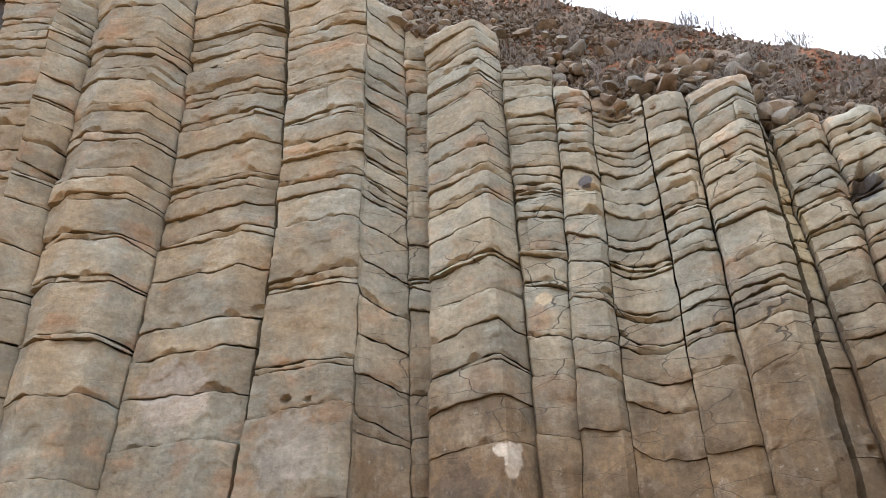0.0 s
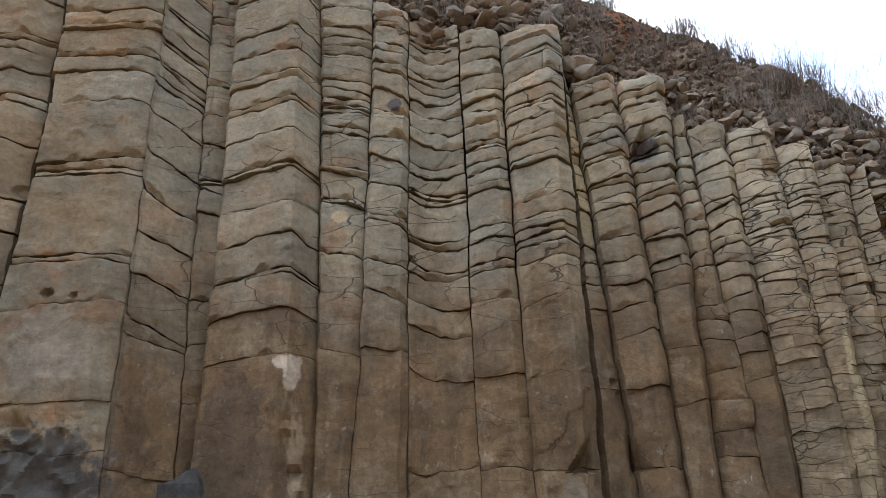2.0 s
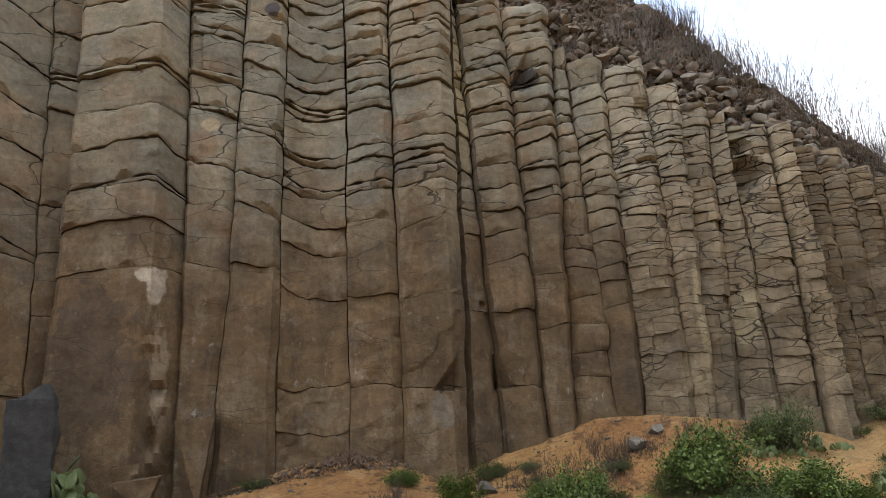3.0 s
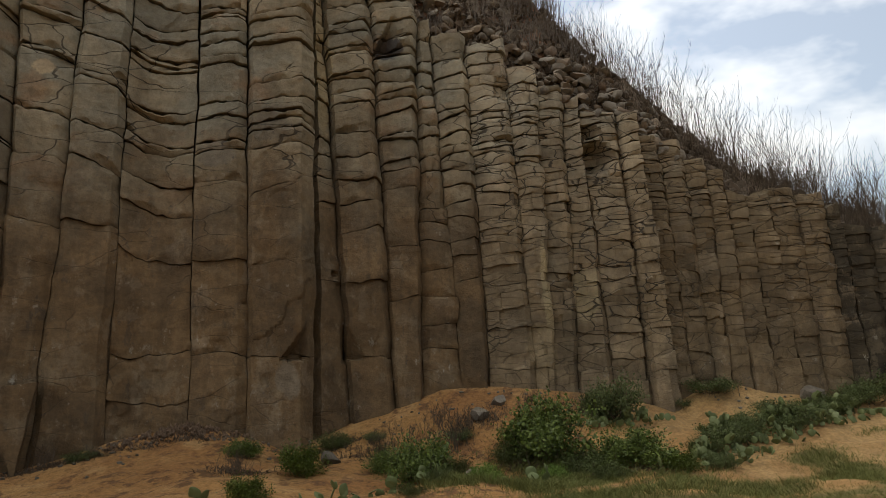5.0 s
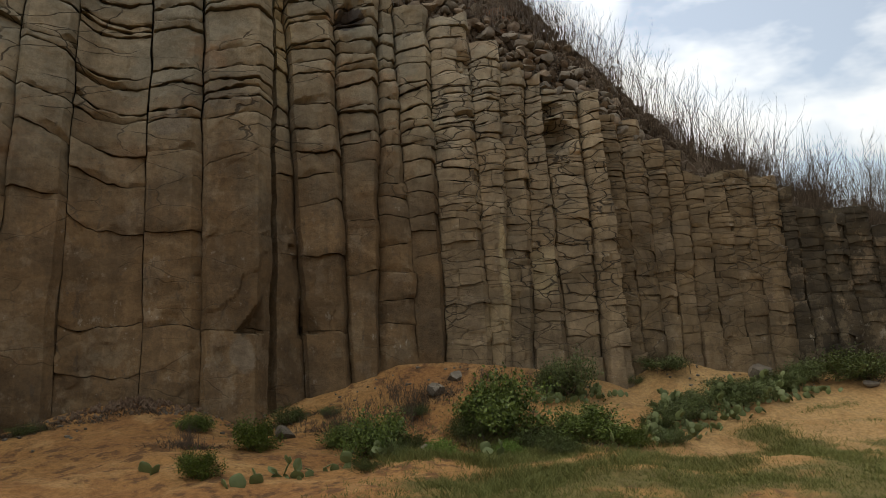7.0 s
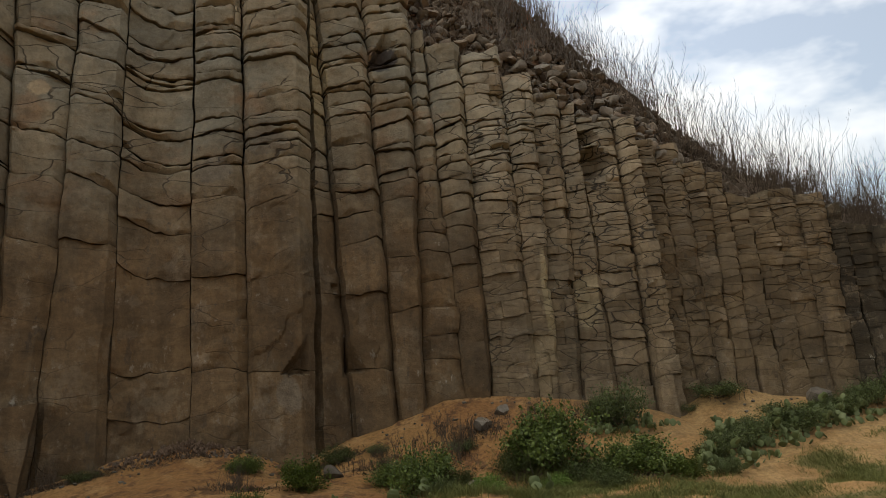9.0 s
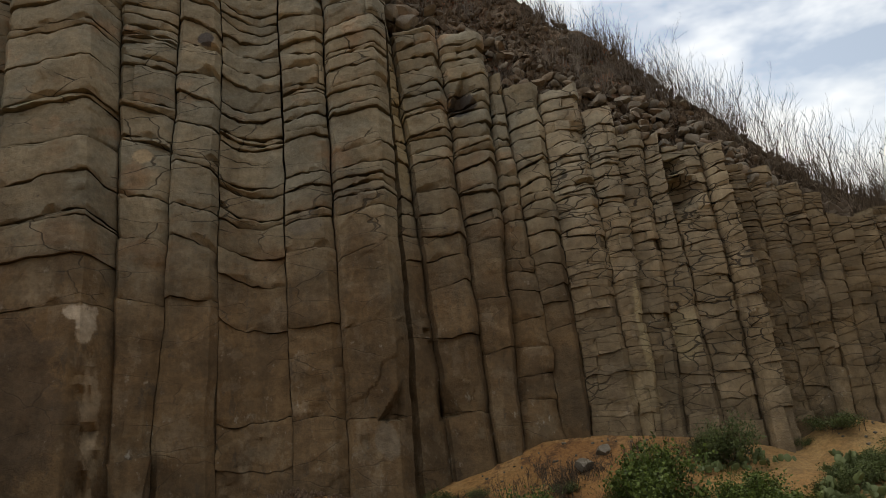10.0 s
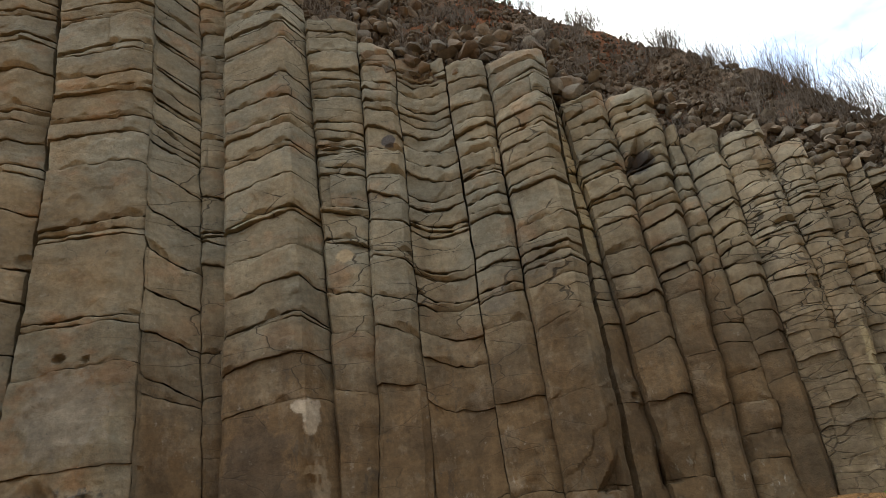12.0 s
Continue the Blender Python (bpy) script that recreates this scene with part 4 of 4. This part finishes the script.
for x, y, wide, tall, kind in ((5.29, 11.12, 0.56, 0.30, 0), (5.92, 9.98, 0.75, 0.47, 0), (5.02, 8.41, 0.57, 0.33, 0), (7.26, 9.02, 0.97, 0.67, 0), (7.14, 9.97, 0.65, 0.41, 0), (9.10, 9.01, 1.28, 1.00, 1), (8.94, 9.38, 0.74, 0.66, 1),
                               (10.85, 9.95, 0.92, 0.79, 2), (10.57, 10.01, 0.55, 0.55, 2), (10.09, 8.25, 1.03, 0.60, 1), (9.76, 8.49, 0.71, 0.48, 1), (7.88, 8.39, 0.54, 0.29, 3), (7.27, 11.12, 0.37, 0.20, 2), (12.80, 10.1, 0.87, 0.31, 2), (12.32, 10.2, 0.32, 0.22, 2),
                               (6.65, 11.40, 0.54, 0.36, 2), (8.69, 9.23, 0.64, 0.40, 2), (9.29, 8.52, 0.70, 0.39, 2), (7.81, 9.33, 0.55, 0.35, 2), (15.59, 8.82, 1.21, 0.66, 2), (15.18, 9.04, 0.76, 0.49, 2), (15.96, 8.57, 0.89, 0.56, 2), (12.55, 9.05, 0.67, 0.33, 2),
                               (13.29, 8.96, 0.88, 0.34, 2), (14.59, 9.15, 0.75, 0.32, 2), (3.10, 11.9, 0.56, 0.19, 2), (9.16, 9.46, 0.42, 0.33, 3), (7.29, 8.59, 0.43, 0.22, 2), (10.36, 7.84, 0.63, 0.31, 0), (9.31, 7.95, 0.52, 0.26, 2), (11.05, 7.98, 0.49, 0.25, 2),
                               (6.76, 8.09, 0.40, 0.17, 2), (8.84, 8.41, 0.45, 0.26, 3), (8.30, 10.23, 0.43, 0.21, 2), (11.3, 8.45, 0.6, 0.3, 2), (11.85, 8.75, 0.75, 0.36, 2), (12.4, 8.8, 0.7, 0.36, 2), (12.9, 8.75, 0.75, 0.34, 2), (13.5, 8.85, 0.8, 0.34, 2), (14.1, 8.95, 0.8, 0.34, 2)):
    m = Matrix.LocRotScale((x, y, ground_height(x, y) - 0.02), Euler((0, 0, x * 7)), None)
    source = bushes[kind]
    if kind in used:
        ob = copy_thing(source, m)
    else:
        used.add(kind)
        ob = source
        ob.matrix_basis = m
    ob.scale = (wide, wide * 0.9, tall / (0.55, 0.7, 0.6, 0.6)[kind])
    tagged(ob, (BUSH, BUSH, BUSH_DARK, BUSH_LIME)[kind], "bush", "bushes on the ground")


def cactus_pad(rng, size):
    verts, faces = [], []
    rings, sides = 7, 10
    for r in range(rings):
        t = r / (rings - 1)
        half = 0.5 * math.sin(math.pi * min(0.97, 0.1 + 0.88 * t) ** 1.15) ** 0.75
        for i in range(sides):
            a = 6.2832 * i / sides
            verts.append((math.cos(a) * half * size * 1.05, math.sin(a) * 0.075 * size * (0.6 + half), t * size))
    faces = [(r * sides + i, r * sides + (i + 1) % sides, (r + 1) * sides + (i + 1) % sides, (r + 1) * sides + i) for r in range(rings - 1) for i in range(sides)]
    faces += [tuple(reversed(range(sides))), tuple(range((rings - 1) * sides, rings * sides))]
    return verts, faces


def prickly_pear(seed, pads, size, spread, rooted=0.5):
    rng = random.Random(seed)
    ob = thing("prickly_pear", (0, 0, 0), "", "")
    grown = []
    for k in range(pads):
        long = size * rng.uniform(0.65, 1.2)
        verts, faces = cactus_pad(rng, long)
        pad = mesh_object("pad", verts, faces, cactus_skin, ob, 60)
        if k < max(2, int(pads * rooted)):
            place = Vector((rng.gauss(0, spread), rng.gauss(0, spread * 0.7), -0.04))
            turn = Euler((rng.gauss(0, 0.45), rng.gauss(0, 0.55), rng.gauss(0, 1.1)))
        else:
            root, way, reach = rng.choice(grown[-12:])
            place = root + way * reach * 0.93
            turn = Euler((rng.gauss(0, 0.6), rng.gauss(0, 0.7), rng.gauss(0, 1.2)))
        pad.matrix_basis = Matrix.LocRotScale(place, turn, None)
        grown.append((place, turn.to_matrix() @ Vector((0, 0, 1)), long))
    return ob


PEAR = "prickly pear cactus clump with flat green pads"
pears = [prickly_pear(120, 2, 0.17, 0.06, 0.5), prickly_pear(121, 9, 0.11, 0.16), prickly_pear(122, 60, 0.105, 0.22, 0.62), prickly_pear(123, 56, 0.1, 0.25, 0.62), prickly_pear(124, 6, 0.13, 0.14), prickly_pear(125, 26, 0.25, 0.2, 0.35)]
used = set()
for x, y, kind in ((11.16, 8.46, 3), (11.39, 8.26, 2), (12.10, 8.58, 3), (12.57, 8.60, 2), (13.04, 8.60, 3), (13.68, 8.76, 2), (14.31, 8.81, 3), (12.27, 9.12, 2), (12.72, 8.98, 3), (13.19, 8.86, 2), (11.70, 8.84, 2), (12.24, 8.90, 3), (13.89, 9.07, 2), (14.71, 8.88, 3),
                   (10.34, 9.97, 2), (10.66, 9.83, 2), (11.11, 9.86, 2), (4.53, 8.74, 0), (5.61, 8.23, 0), (6.17, 8.31, 4), (5.33, 7.96, 0), (6.93, 8.59, 1), (6.01, 8.18, 1), (8.50, 8.22, 4), (8.33, 7.8, 1), (10.06, 7.79, 4), (7.15, 8.23, 1), (6.63, 8.54, 4), (10.74, 8.06, 4),
                   (0.72, 11.5, 5), (0.35, 11.35, 5), (1.1, 11.6, 2), (-0.5, 11.3, 5)):
    m = Matrix.LocRotScale((x, y, ground_height(x, y)), Euler((0, 0, x * 5)), None)
    if kind in used:
        ob = copy_thing(pears[kind], m)
    else:
        used.add(kind)
        ob = pears[kind]
        ob.matrix_basis = m
    tagged(ob, PEAR, "cactus", "prickly pears")

# dead brush and litter
brush = [bare_shrub(140, 46, 0.3, 0.2, 0.004), bare_shrub(141, 36, 0.24, 0.26, 0.004)]
for k, (x, y) in enumerate(((8.47, 10.52), (8.66, 10.32), (8.22, 10.82), (8.85, 10.12), (8.2, 10.09), (7.94, 10.57), (9.55, 10.36), (12.95, 10.0), (5.07, 10.09), (6.94, 10.68), (7.17, 10.61), (7.76, 10.83), (10.42, 10.28), (3.2, 12.0), (2.7, 11.95))):
    m = Matrix.LocRotScale((x, y, ground_height(x, y)), Euler((0, 0, x * 9)), None)
    if k < 2:
        ob = brush[k]
        ob.matrix_basis = m
    else:
        ob = copy_thing(brush[k % 2], m)
    tagged(ob, "dead brown brush lying low on the red earth", "shrub", "dead brush on the ground")
verts, faces = [], []
rng = random.Random(44)
for x, y, wide, deep, count in ((8.4, 10.4, 0.7, 0.35, 260), (2.9, 11.9, 1.0, 0.12, 260), (5.1, 10.1, 0.4, 0.15, 110), (7.2, 10.6, 0.4, 0.15, 90), (6.6, 11.4, 0.7, 0.12, 160), (8.5, 9.2, 1.0, 0.5, 240), (4.6, 11.9, 0.8, 0.15, 140), (10.4, 10.2, 0.6, 0.3, 140), (9.5, 8.2, 1.2, 0.4, 160)):
    for _ in range(count):
        px, py = rng.gauss(x, wide * 0.5), rng.gauss(y, deep * 0.6)
        grass_tuft(verts, faces, rng, Vector((px, py, ground_height(px, py) + 0.02)), 5, 0.09, 3.0, 0.006)
tagged(mesh_object("litter", verts, faces, litter_brown, smooth=0), "dark dry leaf and twig litter on the red earth", "leaf litter", kind="stuff")

# broken rock and dark earth heaped against the foot of the hollow-faced column
verts, faces = [], []
rng = random.Random(52)
for _ in range(340):
    x, d = rng.gauss(4.5, 0.75), abs(rng.gauss(0, 0.22))
    px, py = x, line(x) - 0.02 - d
    high = 0.12 * max(0.0, 1 - d / 0.6) * max(0.0, 1 - abs(x - 4.5) / 1.1)
    shape, fs = stone_shape(rng, rng.uniform(0.015, 0.055), False)
    turn = Euler((rng.random() * 6, rng.random() * 6, rng.random() * 6)).to_matrix()
    o = len(verts)
    verts += [turn @ v + Vector((px, py, ground_height(px, py) + high * rng.random())) for v in shape]
    faces += [tuple(o + i for i in f) for f in fs]
tagged(mesh_object("debris", verts, faces, rubble_soil, smooth=25), "reddish-brown rock debris heaped at the cliff foot", "rubble", kind="stuff")

# stones at the foot of the cliff
for x, y, size in ((6.42, 10.55, 0.19), (14.4, 9.4, 0.25), (7.95, 8.8, 0.17), (15.73, 8.4, 0.15), (8.75, 10.4, 0.2), (9.17, 10.7, 0.2)):
    shape, fs = stone_shape(random.Random(x), size)
    ob = mesh_object("stone", shape, fs, boulder_stone, smooth=30)
    ob.location = (x, y, ground_height(x, y) + size * 0.25)
    tagged(ob, "grey-brown stone lying on the red earth", "stone", "stones on the ground")


def rock_wedge(place, wide, tall, thick, seed, label):
    """A slab split from the wall, broad above and pointed below, leaning against it."""
    rng = random.Random(seed)
    verts, faces, rows, cols = [], [], 9, 7
    for side in (0, 1):
        for r in range(rows):
            t = r / (rows - 1)
            for c in range(cols):
                u = c / (cols - 1) - 0.5
                x = u * wide * (0.04 + 0.96 * t) + 0.12 * wide * (1 - t)
                y = (BATTER + 0.04) * tall * t + side * thick - (0.05 * (1 - 4 * u * u) * t if side == 0 else 0.0)
                verts.append((x + 0.03 * wobble(x, seed, t, 4.0), y + 0.03 * wobble(x, t * 2, seed, 3.0), tall * t + 0.06 * u * t + 0.03 * wobble(u * 3, seed, t * 3, 2.0)))
    n = rows * cols
    for r in range(rows - 1):
        for c in range(cols - 1):
            a = r * cols + c
            faces += [(a, a + 1, a + cols + 1, a + cols), (n + a, n + a + cols, n + a + cols + 1, n + a + 1)]
        a, b = r * cols, r * cols + cols - 1
        faces += [(a, a + cols, n + a + cols, n + a), (b, n + b, n + b + cols, b + cols)]
    for c in range(cols - 1):
        a, b = c, (rows - 1) * cols + c
        faces += [(a, n + a, n + a + 1, a + 1), (b, b + 1, n + b + 1, n + b)]
    ob = mesh_object("rock_wedge", verts, faces, basalt_near, smooth=30)
    ob.location = place
    return tagged(ob, label, "rock", "split wedges at the cliff foot")


rock_wedge((2.2, 11.85, ground_height(2.2, 11.85) - 0.06), 0.62, 1.3, 0.3, 3, "pointed brown basalt slab leaning at the cliff foot")
rock_wedge((1.45, 11.55, ground_height(1.45, 11.55) - 0.05), 0.66, 0.52, 0.3, 8, "small pale triangular basalt block at the cliff foot")
verts, faces, sides, rows = [], [], 14, 18
for r in range(rows):
    z = 1.75 * r / (rows - 1)
    wide = 0.35 - 0.05 * r / (rows - 1) - (0.1 if r == rows - 1 else 0.0)
    for i in range(sides):
        a = 6.2832 * i / sides
        edge = wide / max(abs(math.cos(a)), abs(math.sin(a)) * 1.5) ** 0.85
        edge *= 1 + 0.24 * wobble(math.cos(a), math.sin(a), z, 2.2) + 0.2 * abs(wobble(math.cos(a) + 3, math.sin(a), z, 5.0))
        verts.append((math.cos(a) * edge, math.sin(a) * edge * 0.7, z + 0.12 * math.cos(a) * (r == rows - 1)))
faces = [(r * sides + i, r * sides + (i + 1) % sides, (r + 1) * sides + (i + 1) % sides, (r + 1) * sides + i) for r in range(rows - 1) for i in range(sides)]
faces.append(tuple(range((rows - 1) * sides, rows * sides)))
slab = mesh_object("boulder", verts, faces, slab_stone, smooth=12)
slab.location = (0.02, 11.55, 0.1)
tagged(slab, "dark bluish-grey broken slab standing at the cliff foot", "boulder")
verts, faces = [], []
rng = random.Random(31)
for _ in range(260):
    x = rng.uniform(-2, 18.5)
    d = abs(rng.gauss(0, 0.35)) + 0.02
    if wobble(x, 2, 1, 0.8) < -0.25:
        continue
    o = out_of_wall(x)
    px, py = x + o.x * (d - 0.1), line(x) + o.y * (d + 0.12)
    shape, fs = stone_shape(rng, rng.uniform(0.015, 0.045), False)
    n0 = len(verts)
    verts += [v + Vector((px, py, ground_height(px, py) + 0.01)) for v in shape]
    faces += [tuple(n0 + i for i in f) for f in fs]
tagged(mesh_object("gravel", verts, faces, boulder_stone, smooth=25), "small fallen stones along the foot of the cliff", "gravel", kind="stuff")
